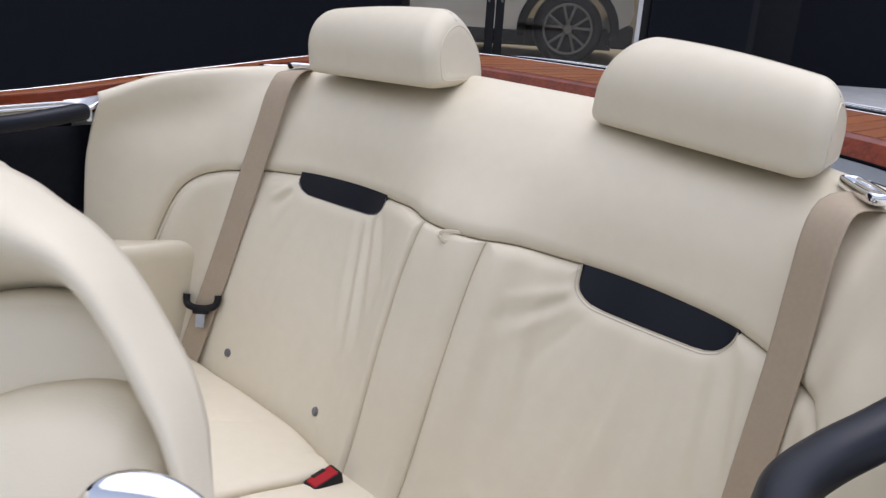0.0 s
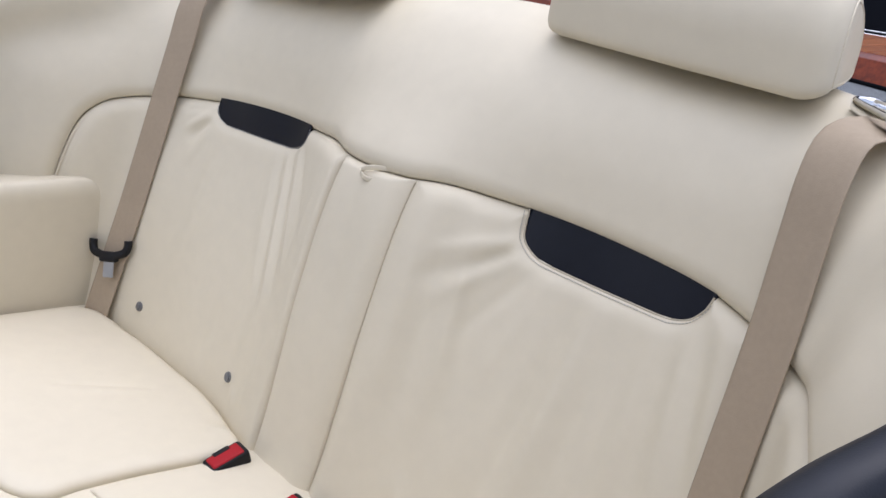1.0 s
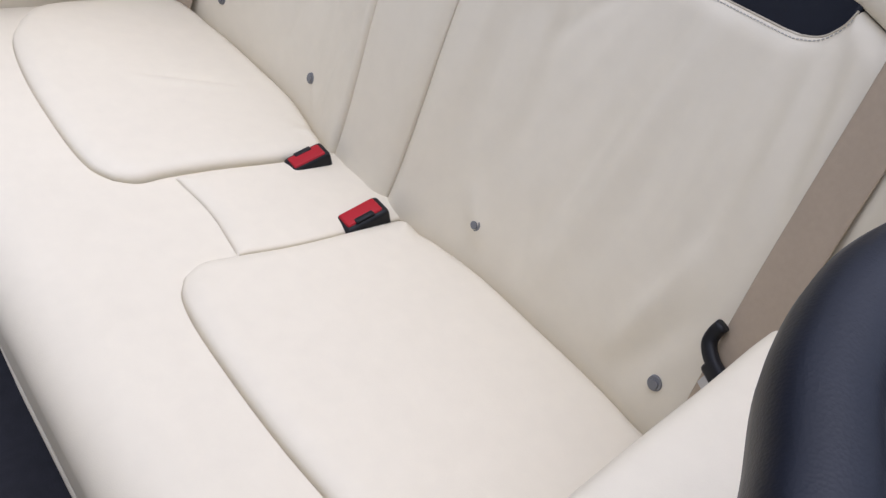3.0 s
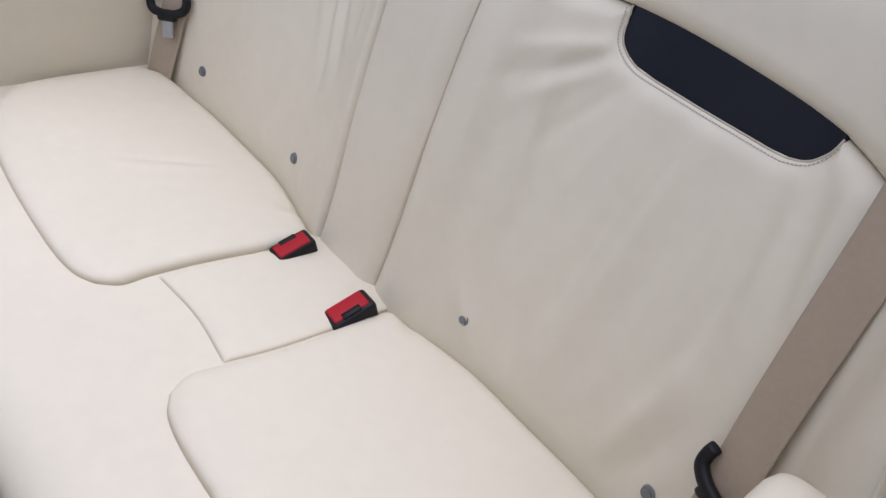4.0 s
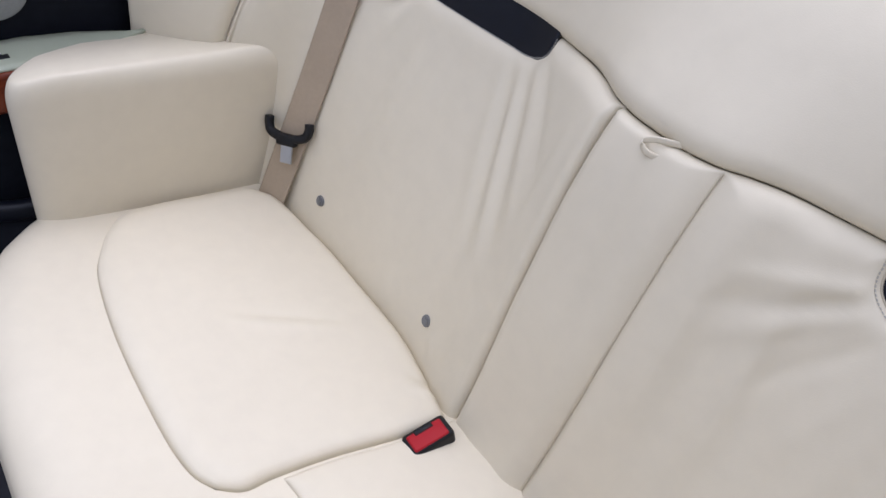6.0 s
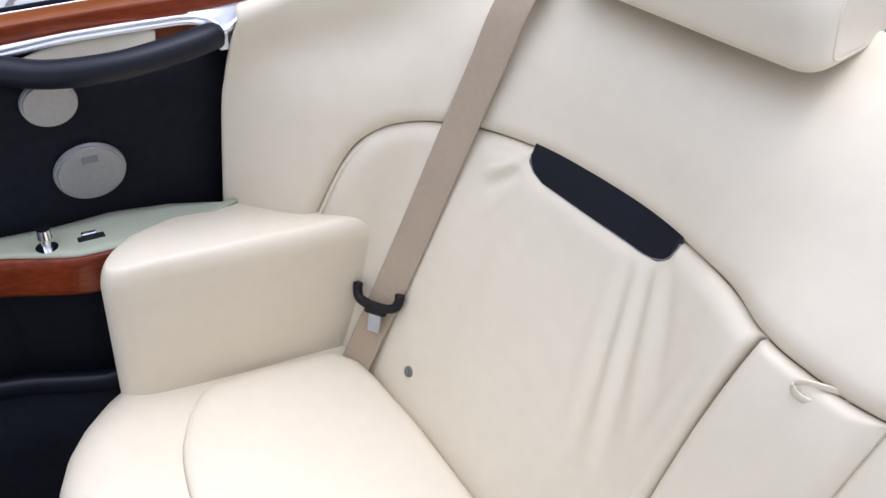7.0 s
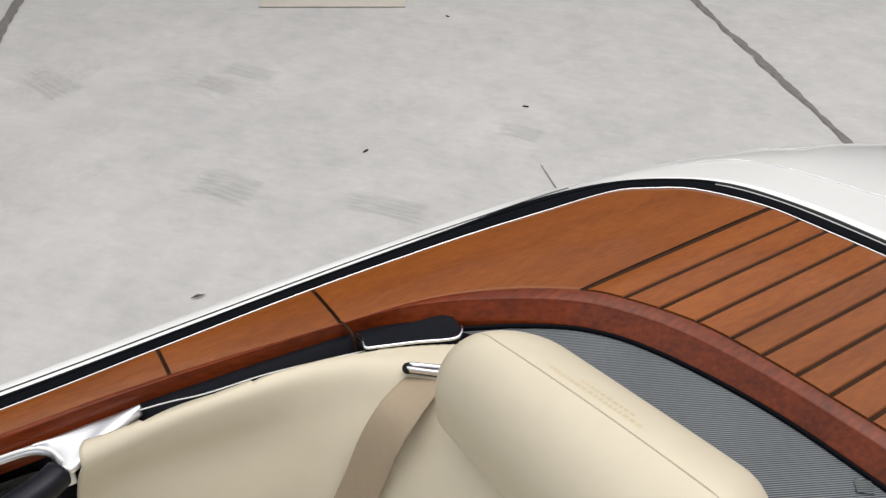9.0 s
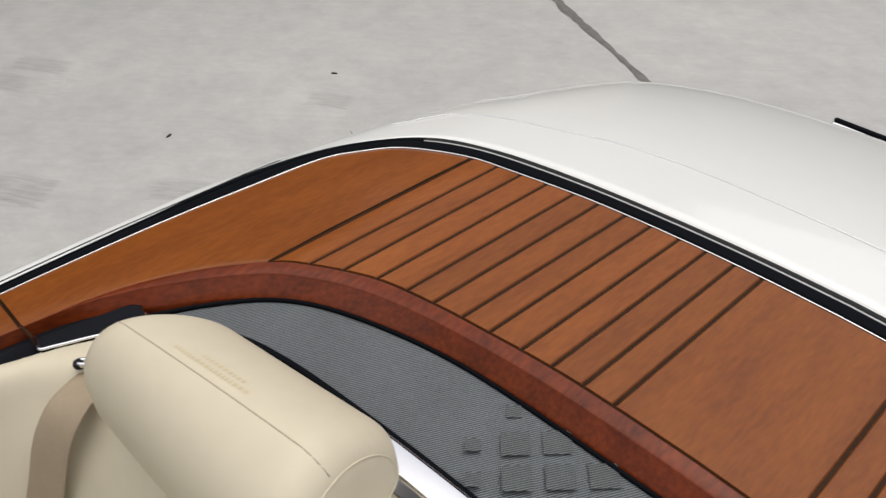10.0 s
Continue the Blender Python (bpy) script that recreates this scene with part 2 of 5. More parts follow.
def sweep(name, path, profile, mat, parent, label="", closed=False, up=(0, 0, 1), caps=True, ups=None):
    """The profile (side, up) carried along a path."""
    path = np.asarray(path, float)
    n = len(path)
    tan = np.gradient(path, axis=0)
    if closed:
        tan = np.roll(path, -1, 0) - np.roll(path, 1, 0)
    tan /= np.linalg.norm(tan, axis=1, keepdims=True) + 1e-12
    U = np.tile(np.asarray(up, float), (n, 1)) if ups is None else np.asarray(ups, float)
    side = np.cross(tan, U)
    side /= np.linalg.norm(side, axis=1, keepdims=True) + 1e-12
    U = np.cross(side, tan)
    pr = np.asarray(profile, float)
    if pr.ndim == 2:
        pr = np.tile(pr, (n, 1, 1))
    V = path[:, None] + side[:, None] * pr[:, :, :1] + U[:, None] * pr[:, :, 1:]
    k = pr.shape[1]
    F = grid_faces(n, k, wrap=True)
    if closed:
        F += [((n - 1) * k + c, (n - 1) * k + (c + 1) % k, (c + 1) % k, c) for c in range(k)]
    elif caps:
        F += [tuple(range(k))[::-1], tuple((n - 1) * k + c for c in range(k))]
    return mesh(name, V.reshape(-1, 3), F, mat, parent, label)


def ring(r, k=8, squash=1.0):
    a = np.linspace(0, 2 * np.pi, k, endpoint=False)
    return np.stack([r * np.cos(a), r * squash * np.sin(a)], 1)


def flat_ring(w, h, k=12, p=4.0):
    a = np.linspace(0, 2 * np.pi, k, endpoint=False)
    c, s = np.cos(a), np.sin(a)
    return np.stack([w / 2 * np.sign(c) * np.abs(c) ** (2 / p), h / 2 * np.sign(s) * np.abs(s) ** (2 / p)], 1)


def box_bm(x0, x1, y0, y1, z0, z1, bevel=0.0, seg=3):
    bm = bmesh.new()
    bmesh.ops.create_cube(bm, size=1, matrix=Matrix.Translation(((x0 + x1) / 2, (y0 + y1) / 2, (z0 + z1) / 2)) @ Matrix.Diagonal((x1 - x0, y1 - y0, z1 - z0, 1)))
    if bevel:
        bmesh.ops.bevel(bm, geom=bm.edges[:], offset=bevel, segments=seg, affect="EDGES", profile=0.5)
    return bm


def box(name, x0, x1, y0, y1, z0, z1, mat, parent=None, label="", bevel=0.0, seg=3, smooth=True):
    return part(name, box_bm(x0, x1, y0, y1, z0, z1, bevel, seg), mat, parent, label, smooth and bevel > 0)


def thing(name, label, category, group="", m=CAR, kind=""):
    ob = new(name)
    ob.matrix_world = m
    ob.empty_display_size = 0.1
    return tagged(ob, label, category, group, kind)


def mirror(P, side):
    P = np.array(P, float)
    P[..., 0] *= side
    return P


def near(P, lines):
    """The distance of each point of a grid from the nearest of the points in lines."""
    q = P.reshape(-1, 3)
    best = np.full(len(q), 1e9)
    for k in range(0, len(lines), 64):
        best = np.minimum(best, np.linalg.norm(q[:, None] - lines[None, k : k + 64], axis=2).min(1))
    return best.reshape(P.shape[:2])


def slope(d, r, t):
    """A softer edge than pillow gives."""
    e = np.clip(d / r, 0, 1)
    return t * (1 - (1 - e) ** 2)


def pillow(d, r, t, sink=0.004):
    e = np.clip(d / r, 0, 1)
    return (t + sink) * np.sqrt(1 - (1 - e) ** 2) - sink


# ---- plan of the deck: (|x|, y, z) from the front to the middle of the stern ----
TEAK_OUT = [(0.80, -1.3, 0.90), (0.782, -0.6, 0.960), (0.768, -0.20, 0.992), (0.761, -0.03, 1.011), (0.754, 0.17, 1.031), (0.745, 0.382, 1.045), (0.735, 0.536, 1.052),
            (0.725, 0.662, 1.057), (0.700, 0.723, 1.060), (0.661, 0.780, 1.063), (0.577, 0.837, 1.064), (0.495, 0.861, 1.064), (0.37, 0.889, 1.064), (0.23, 0.905, 1.065), (0.11, 0.912, 1.066), (0.0, 0.915, 1.066)]
SEAL_OUT = [(0.832, -1.3, 0.891), (0.815, -0.6, 0.951), (0.799, -0.197, 0.983), (0.79, -0.02, 1.002), (0.782, 0.174, 1.022), (0.778, 0.38, 1.036), (0.774, 0.55, 1.0466), (0.752, 0.688, 1.0516), (0.704, 0.791, 1.0556), (0.644, 0.852, 1.06), (0.562, 0.891, 1.061), (0.48, 0.913, 1.062), (0.37, 0.933, 1.062), (0.23, 0.949, 1.063), (0.11, 0.957, 1.064), (0, 0.961, 1.064)]
TEAK_IN = [(0.775, -1.3, 0.905), (0.750, -0.6, 0.958), (0.7325, -0.209, 0.990), (0.714, -0.031, 1.009), (0.669, 0.172, 1.038), (0.646, 0.279, 1.050), (0.606, 0.372, 1.058),
           (0.552, 0.447, 1.065), (0.51, 0.482, 1.067), (0.434, 0.526, 1.067), (0.352, 0.547, 1.067), (0.27, 0.56, 1.067), (0.184, 0.571, 1.067), (0.1, 0.576, 1.067), (0.0, 0.578, 1.067)]
RAIL_IN = [(0.768, -1.3, 0.885), (0.745, -0.6, 0.942), (0.736, -0.32, 0.964), (0.724, -0.214, 0.974), (0.706, -0.06, 0.996), (0.658, 0.178, 1.034), (0.621, 0.268, 1.042), (0.598, 0.306, 1.043), (0.553, 0.377, 1.045),
           (0.506, 0.428, 1.045), (0.443, 0.468, 1.045), (0.328, 0.505, 1.045), (0.208, 0.523, 1.045), (0.094, 0.53, 1.045), (0.0, 0.532, 1.045)]
SHOULDER = [(0.880, -1.3, 0.871), (0.862, -0.6, 0.933), (0.838, -0.19, 0.967), (0.830, 0, 0.987), (0.8235, 0.18, 1.005), (0.818, 0.42, 1.018), (0.811, 0.62, 1.0264), (0.803, 0.8, 1.0164), (0.793, 0.95, 1.0084), (0.775, 1.08, 1.0024), (0.732, 1.265, 0.9944), (0.664, 1.41, 0.993), (0.578, 1.495, 0.99), (0.45, 1.56, 0.988), (0.24, 1.605, 0.986), (0, 1.622, 0.985)]


def rise(p, s=0.018):
    """The deck's climb towards the stern, narrowing as it climbs."""
    p = np.array(p, float)
    w = np.clip((p[..., 1:2] - 0.15) / 0.35, 0, 1)
    w = s * w * w * (3 - 2 * w)
    p[..., :3] += w * (np.array([0, -0.10, 1.70])[:p.shape[-1]] - p)
    return p


TEAK_OUT, SEAL_OUT, TEAK_IN, RAIL_IN, SHOULDER = (rise(c) for c in (TEAK_OUT, SEAL_OUT, TEAK_IN, RAIL_IN, SHOULDER))


def both(ctrl, n):
    """A half plan mirrored to run from the front of one side round the stern to the other, where the open door leaves the side free."""
    h = curve(ctrl, n)
    o = h[h[:, 1] > -0.055]
    return np.concatenate([mirror(h, -1), curve(o[::3] if (len(o) - 1) % 3 == 0 else np.concatenate([o[::3], o[-1:]]), n)[-2::-1]])


# car body ------------------------------------------------------------
car = thing("convertible_car", "white convertible with its top down, parked on concrete", "car")
c0, c2 = both(SEAL_OUT, 140), both(SHOULDER, 140)
cm = (c0 + c2) / 2
cm[:, 2] += 0.004 + 0.012 * np.clip((np.linalg.norm(c2 - c0, axis=1) - 0.1) / 0.5, 0, 1)
out = np.stack([np.gradient(c2[:, 1]), -np.gradient(c2[:, 0]), 0 * c2[:, 0]], 1)
out /= np.linalg.norm(out, axis=1, keepdims=True)
out *= np.sign((out * (c2 - np.array([0, 0.5, 0]))).sum(1))[:, None]
rows = [c0 + (0, 0, -0.05), c0, c0 + 0.25 * (c2 - c0) + (cm - (c0 + c2) / 2) * 0.7, cm, c0 + 0.78 * (c2 - c0) + (cm - (c0 + c2) / 2) * 0.75, c2]
for o, dz in ((0.022, -0.022), (0.045, -0.08), (0.07, -0.2), (0.09, -0.4), (0.06, -0.62), (0.02, -0.75)):
    rows.append(c2 + o * out + (0, 0, dz))
rows = np.array(rows)
body_rows = dense(rows[1:], np.linspace(0, len(rows) - 2, 60))
sheet("body", np.concatenate([rows[:1], body_rows]), "paint", car, "glossy white bodywork")

gapc = curve([(-.742, .814), (-.721, .880), (-.694, .935), (-.618, .979), (-.530, 1.016), (-.452, 1.053), (-.365, 1.076), (-.308, 1.085), (-.16, 1.094), (0, 1.096), (.16, 1.094), (.308, 1.085), (.452, 1.053), (.618, .979), (.721, .880), (.742, .814)], 110)


def on_body(xy):
    """The body's height at points of the plan."""
    q = body_rows.reshape(-1, 3)
    q = q[q[:, 2] > 0.9]
    out = []
    for x, y in xy:
        d = (q[:, 0] - x) ** 2 + (q[:, 1] - y) ** 2
        k = np.argsort(d)[:6]
        w = 1 / (d[k] + 1e-6)
        out.append((x, y, (q[k, 2] * w).sum() / w.sum()))
    return np.array(out)


fr_ = body_rows[4][body_rows[4][:, 1] < .62]
sweep("waist_line", fr_[fr_[:, 0] < 0] + (0, 0, .0004), ring(.0009, 6), "seal_grey", car, "hair-thin dark line along the waist")
# chrome wire stands in for the highlight along the lid's gap
sweep("lid_gap", on_body(gapc) + (0, 0, .0016), ring(0.0008, 6), "chrome", car, "shut line of the boot lid, its highlight laid on as chrome wire")
flap = curve([(-.776, 1.0), (-.743, 1.033), (-.715, 1.072), (-.700, 1.094), (-.691, 1.141), (-.695, 1.172)], 40)
sweep("fuel_flap_gap", on_body(flap) + (0, 0, .0010), ring(0.0012, 6), "gap", car, "shut line of the fuel flap")
box("boot_handle", -0.30, 0.30, 1.628, 1.640, 0.979, 0.984, "rubber", car, "dark strip on the boot's rear edge", bevel=0.003)
box("boot_handle_trim", -0.30, 0.30, 1.624, 1.646, 0.974, 0.978, "chrome", car, "chrome strip", bevel=0.002)

# rubber seal and its bright edge -----------------------------------------
t_out, s_out = both(TEAK_OUT, 140), both(SEAL_OUT, 140)
mid = lambda f, dz: t_out + f * (s_out - t_out) + (0, 0, dz)
sheet("seal", dense(np.array([mid(0.05, -0.03), mid(0.08, -0.002), mid(0.18, 0.003), mid(0.40, 0.004), mid(0.58, 0.003), mid(0.66, -0.003), mid(0.68, -0.02)]), np.linspace(0, 6, 25)), "rubber", car, "black rubber seal round the hood opening")
stern = (np.abs(t_out[:, 0]) < .640) & (t_out[:, 1] > .5)
i0_, i1_ = np.flatnonzero(stern)[[0, -1]]
# the stern stretch of the black lip has its gloss painted grey
for a0, a1, kind_, lab in ((0, i0_ + 1, "rubber", "black outer rubber lip"), (i0_, i1_ + 1, "seal_grey", "black outer rubber lip, gloss painted in as dark grey"), (i1_, len(stern), "rubber", "black outer rubber lip")):
    sheet("outer_seal", dense(np.array([mid(0.66, -0.02), mid(0.68, -0.003), mid(0.74, 0.003), mid(0.90, 0.003), mid(1.0, -0.002), mid(1.02, -0.03)]), np.linspace(0, 5, 21))[:, a0:a1], kind_, car, lab)
sweep("seal_line", mid(0.68, 0.001)[i0_:i1_], ring(0.0014, 6), "gap", car, "hair-thin pale line")
sweep("bright_edge", mid(0.03, -0.0005), ring(0.0012, 6), "chrome", car, "thin bright edge strip")

# teak deck ------------------------------------------------------------
deck = thing("teak_deck", "varnished teak rear deck with dark caulked planks", "deck")
t_in = both(TEAK_IN, 140)
bed = np.array([t_in + f * (t_out - t_in) + (0, 0, -0.0022) for f in np.linspace(0, 1, 8)])
sheet("caulk_bed", bed, "caulk", deck, "black caulking between the planks", thick=0.02)


def board(inner, outer, crown=0.0015):
    """One board between two edges, with a rounded rim and a thickness."""
    inner, outer = np.asarray(inner), np.asarray(outer)
    fs = [0, 0, 0.006, 0.03, 0.25, 0.5, 0.75, 0.97, 0.994, 1, 1]
    dz = [-0.012, -0.002, -0.0004, 0, crown, crown, crown, 0, -0.0004, -0.002, -0.012]
    P = np.array([inner + f * (outer - inner) + (0, 0, d) for f, d in zip(fs, dz)])
    return sheet("plank", P, "teak", deck)


hi, ho = curve(TEAK_IN, 500), curve(TEAK_OUT, 500)
PLANKS = [-0.553, -0.513, -0.475, -0.434, -0.392, -0.353, -0.311, -0.271, -0.226, -0.185, -0.143, -0.102]
PLANKS = [0.982 * x for x in PLANKS]
G = 0.0025


def edge_y(c, x):
    """The deck edge's y and z at an x, on its stern stretch."""
    k = c[:, 1] > 0.3
    return np.interp(abs(x), c[k][::-1, 0], c[k][::-1, 1]), np.interp(abs(x), c[k][::-1, 0], c[k][::-1, 2])


def stern_plank(x0, x1):
    lo, up = [], []
    for f in np.linspace(0, 1, 9):
        x = x0 + f * (x1 - x0)
        yi, zi = edge_y(hi, x)
        lean = 0.028 * min(1, max(0, (abs(x) - 0.3) / 0.25)) * np.sign(x) * 0.5
        yo, zo = edge_y(ho, x + lean)
        lo.append((x, yi + 0.002, zi))
        up.append((x + lean, yo - 0.002, zo))
    n = 12
    lo, up = np.array(lo), np.array(up)
    P = np.array([lo + f * (up - lo) for f in np.linspace(0, 1, n)])
    rim = np.concatenate([P[:, :1] + (0, 0, -0.012), P[:, :1] + (0, 0, -0.0015), P + 0, P[:, -1:] + (0, 0, -0.0015), P[:, -1:] + (0, 0, -0.012)], 1)
    rim[:, 2, 0] += 0.0012 * np.sign(x1 - x0)
    rim[:, -3, 0] -= 0.0012 * np.sign(x1 - x0)
    rim = np.concatenate([rim[:1] + (0, 0, -0.012), rim, rim[-1:] + (0, 0, -0.012)], 0)
    return sheet("plank", rim, "teak", deck, smooth=False)


xs = PLANKS + [-x for x in PLANKS[::-1]]
for x0, x1 in zip(xs[:-1], xs[1:]):
    stern_plank(x0 + G, x1 - G)


def stretch(c, y0, y1=None, x1=None, n=60):
    """The piece of an edge curve from y0 on to y1, or to where it comes in to x1."""
    i0 = int(np.argmax(c[:, 1] >= y0))
    i1 = int(np.argmax(c[:, 1] >= y1)) if x1 is None else int(np.argmax(c[:, 0] < x1))
    p = c[i0:i1]
    k = np.linspace(0, len(p) - 1, n)
    return np.stack([np.interp(k, np.arange(len(p)), p[:, a]) for a in range(3)], 1)


hi, ho = curve(TEAK_IN, 4000), curve(TEAK_OUT, 4000)
for side in (-1, 1):
    board(mirror(stretch(hi, 0.1695, x1=0.543 + G), side), mirror(stretch(ho, 0.1715, x1=0.557 + G), side))
    board(mirror(stretch(hi, -0.0285, 0.1655), side), mirror(stretch(ho, -0.0275, 0.1675), side))
    if side < 0:
        board(mirror(stretch(hi, -1.29, -0.0325), side), mirror(stretch(ho, -1.29, -0.0315), side))

# mahogany rail
r_in = both(RAIL_IN, 140)
rail = lambda f, dz: t_in + f * (r_in - t_in) + (0, 0, dz)
RAIL = [(.04, -.020), (.05, -.001), (.075, .0012), (.24, .0034), (.42, .0048), (.465, .0046), (.50, .0032), (.68, -.0035), (.85, -.0100), (.895, -.0130), (.912, -.019), (.90, -.035)]
sheet("rail", dense(np.array([rail(f, dz) for f, dz in RAIL]), np.linspace(0, len(RAIL) - 1, 67)), "mahogany", deck, "polished red mahogany cap rail")
for side in (-1, 1):
    p = mirror(curve([(0.672, 0.1685, 1.037), (0.660, 0.169, 1.039), (0.647, 0.171, 1.034), (0.637, 0.173, 1.010)], 8), side)
    sweep("rail_joint", p, ring(0.0022, 6), "caulk", deck)

# grey mesh blind in the well behind the seat -------------------------------
blind = thing("mesh_sun_blind", "grey ribbed mesh panel between seat back and deck", "blind")
MESH_IN = [(0.60, 0.27, 1.030), (0.575, 0.295, 1.030), (0.50, 0.348, 1.031), (0.42, 0.372, 1.031), (0.30, 0.386, 1.031), (0.15, 0.396, 1.031), (0.0, 0.40, 1.031)]
MESH_OUT = [(0.604, 0.284, 1.030), (0.56, 0.37, 1.033), (0.514, 0.434, 1.034), (0.447, 0.478, 1.035), (0.330, 0.516, 1.036), (0.208, 0.534, 1.036), (0.0, 0.543, 1.036)]
mi, mo = both(rise(MESH_IN), 70), both(rise(MESH_OUT), 70)
sheet("cloth", np.array([mi + f * (mo - mi) for f in np.linspace(0, 1, 14)]), "mesh", blind, thick=0.004)
for i_ in range(-1, 4):  # reflected squares, painted as darker patches on the cloth
    for j_ in range(-1, 3):
        c_ = np.array([-.1508, .4690, 1.0475]) + i_ * np.array([.0292, .0340, .0003]) + j_ * np.array([.0305, -.0322, 0])
        if (i_, j_) in ((-1, -1), (1, -1), (2, -1), (3, -1), (3, 0), (2, 0)) or c_[1] > .520 or c_[1] < .400:
            continue
        c_ = c_ + (0, 0, .0012)
        k_ = .55 if i_ < 0 or j_ < 0 else 1
        a_, b2 = k_ * np.array([.0103, .0118, 0]), k_ * np.array([.0108, -.0113, 0])
        mesh("woven_square", [c_ - a_ - b2, c_ + a_ - b2, c_ + a_ + b2, c_ - a_ + b2], [(0, 1, 2, 3)], "mesh_dark", blind, smooth=False)
sweep("rubber_edge", mi + (0, 0, 0.001), flat_ring(0.008, 0.008), "rubber", blind, "black rubber edge")
sweep("trim_strip", mi[34:-16] + (0, -0.019, 0.004), flat_ring(0.034, 0.006), "chrome", blind, "bright trim strip")
sweep("outer_edge", mo + (0, -0.0085, 0.001), flat_ring(0.005, 0.006), "rubber", blind, "black edge")

# rear seat ------------------------------------------------------------
seat = thing("rear_bench_seat", "cream leather rear bench with pleated backs and navy pockets", "seat")
ST = {  # stations from the middle to the front edge of the wing, (|x|, y, z) by height
    0: [(0, -.05, .40), (.06, -.05, .40), (.2, -.03, .40), (.32, -.025, .40), (.45, -.03, .40), (.56, -.045, .40), (.645, -.08, .40), (.70, -.12, .40), (.745, -.17, .40)],
    1: [(0, -.012, .52), (.06, -.01, .52), (.2, 0, .52), (.32, .002, .52), (.45, 0, .52), (.56, -.02, .52), (.645, -.055, .52), (.70, -.11, .52), (.74, -.16, .52)],
    2: [(0, .042, .70), (.06, .044, .70), (.2, .064, .70), (.32, .067, .70), (.45, .06, .70), (.552, .026, .70), (.598, -.030, .70), (.642, -.098, .70), (.716, -.156, .70)],
    3: [(0, .088, .86), (.06, .092, .86), (.2, .128, .86), (.32, .132, .86), (.45, .122, .86), (.552, .070, .86), (.597, .000, .86), (.637, -.078, .86), (.70, -.154, .86)],
    4: [(0, .145, .96), (.06, .148, .96), (.2, .165, .96), (.32, .168, .96), (.45, .16, .96), (.556, .115, .96), (.609, .046, .955), (.650, -.058, .945), (.686, -.154, .92)],
    5: [(0, .19, 1.015), (.06, .19, 1.015), (.2, .2, 1.015), (.32, .2, 1.015), (.45, .195, 1.015), (.55, .16, 1.012), (.605, .085, 1.008), (.639, -.04, .998), (.672, -.150, .960)],
    6: [(0, .245, 1.042), (.06, .245, 1.042), (.2, .25, 1.042), (.32, .25, 1.042), (.45, .24, 1.042), (.545, .20, 1.040), (.605, .115, 1.034), (.637, -.03, 1.020), (.665, -.143, .982)],
    7: [(0, .32, 1.044), (.06, .32, 1.044), (.2, .32, 1.044), (.32, .32, 1.044), (.45, .305, 1.044), (.55, .245, 1.040), (.618, .135, 1.032), (.646, -.02, 1.016), (.672, -.134, .984)],
    8: [(0, .39, 1.030), (.06, .39, 1.030), (.2, .388, 1.030), (.32, .383, 1.030), (.45, .362, 1.030), (.56, .285, 1.028), (.632, .145, 1.02), (.660, -.02, 1.004), (.684, -.126, .972)],
}
CTRL = np.array([ST[r] for r in range(9)], float)
CTRL[:4, 2:6, 1] += np.array([.014, .014, .012, .008])[:, None]
CTRL[:2, :2, 1] -= .004
CTRL[2, :2, 1] -= .014
CTRL[3, :2, 1] -= .010
CTRL[4, :2, 1] -= .004
for r_, s_ in ((5, (.006, .006, .003, 0)), (6, (.026, .026, .014, 0)), (7, (.050, .050, .048, .030)), (8, (.020, .020, .020, .012))):  # fuller crest between the headrests
    CTRL[r_, :4] += np.array(s_)[:, None] * (np.array([0, -.08, 1.70]) - CTRL[r_, :4])
CTRL[8, :5] += (0, -.022, -.014)
CTRL = np.concatenate([mirror(CTRL[:, :0:-1], -1), CTRL], 1)  # 17 stations
CTRL[7:, 1:3] += [[(.006, 0, -.001), (.005, 0, -.001)], [(.008, 0, -.002), (.007, 0, -.002)]]
CTRL[:, -1] += (.052, .000, 0)
CTRL[:, -2] += (.030, .020, 0)
CTRL[:, -3] += (.004, 0, 0)
XS = [0, .06, .2, .32, .45, .552, .597, .637, .70]
ZS = [.40, .52, .70, .86, .96, 1.015, 1.042]


FINE = dense(CTRL, np.linspace(0, 8, 161))
FINE = np.stack([dense(r, np.linspace(0, 16, 641)) for r in FINE])  # (161, 641, 3)


def surf_grid(U, V):
    a = np.clip((U + 8) / 16 * 640, 0, 639.999)
    b = np.clip(V / 8 * 160, 0, 159.999)
    i, j = a.astype(int), b.astype(int)
    f, g = (a - i)[..., None], (b - j)[..., None]
    return (FINE[j, i] * (1 - f) + FINE[j, i + 1] * f) * (1 - g) + (FINE[j + 1, i] * (1 - f) + FINE[j + 1, i + 1] * f) * g


def u_of(x):
    return np.sign(x) * np.interp(np.abs(x), XS, range(9))


def v_of(z):
    return np.interp(z, ZS, range(7))


SEAM = np.array([(0, .880), (.062, .882), (.11, .884), (.198, .877), (.32, .874), (.44, .866), (.52, .861), (.547, .857), (.570, .852), (.585, .845), (.596, .831), (.604, .811), (.611, .78), (.617, .74), (.621, .70), (.625, .67), (.630, .65)])
SEAM = curve(SEAM, 160)
POCKETS = {  # lower edges of the map pockets, (|x|, z)
    -1: np.array([(.1925, .8800), (.194, .872), (.1985, .863), (.207, .855), (.224, .8480), (.26, .8450), (.382, .8415), (.398, .843), (.4095, .8475), (.417, .8545), (.421, .862), (.423, .870)]),
    1: np.array([(.2075, .882), (.2085, .872), (.210, .862), (.2135, .852), (.2205, .8445), (.233, .8375), (.26, .8340), (.385, .8345), (.408, .8375), (.422, .844), (.431, .855), (.4365, .866), (.4385, .873)]),
}


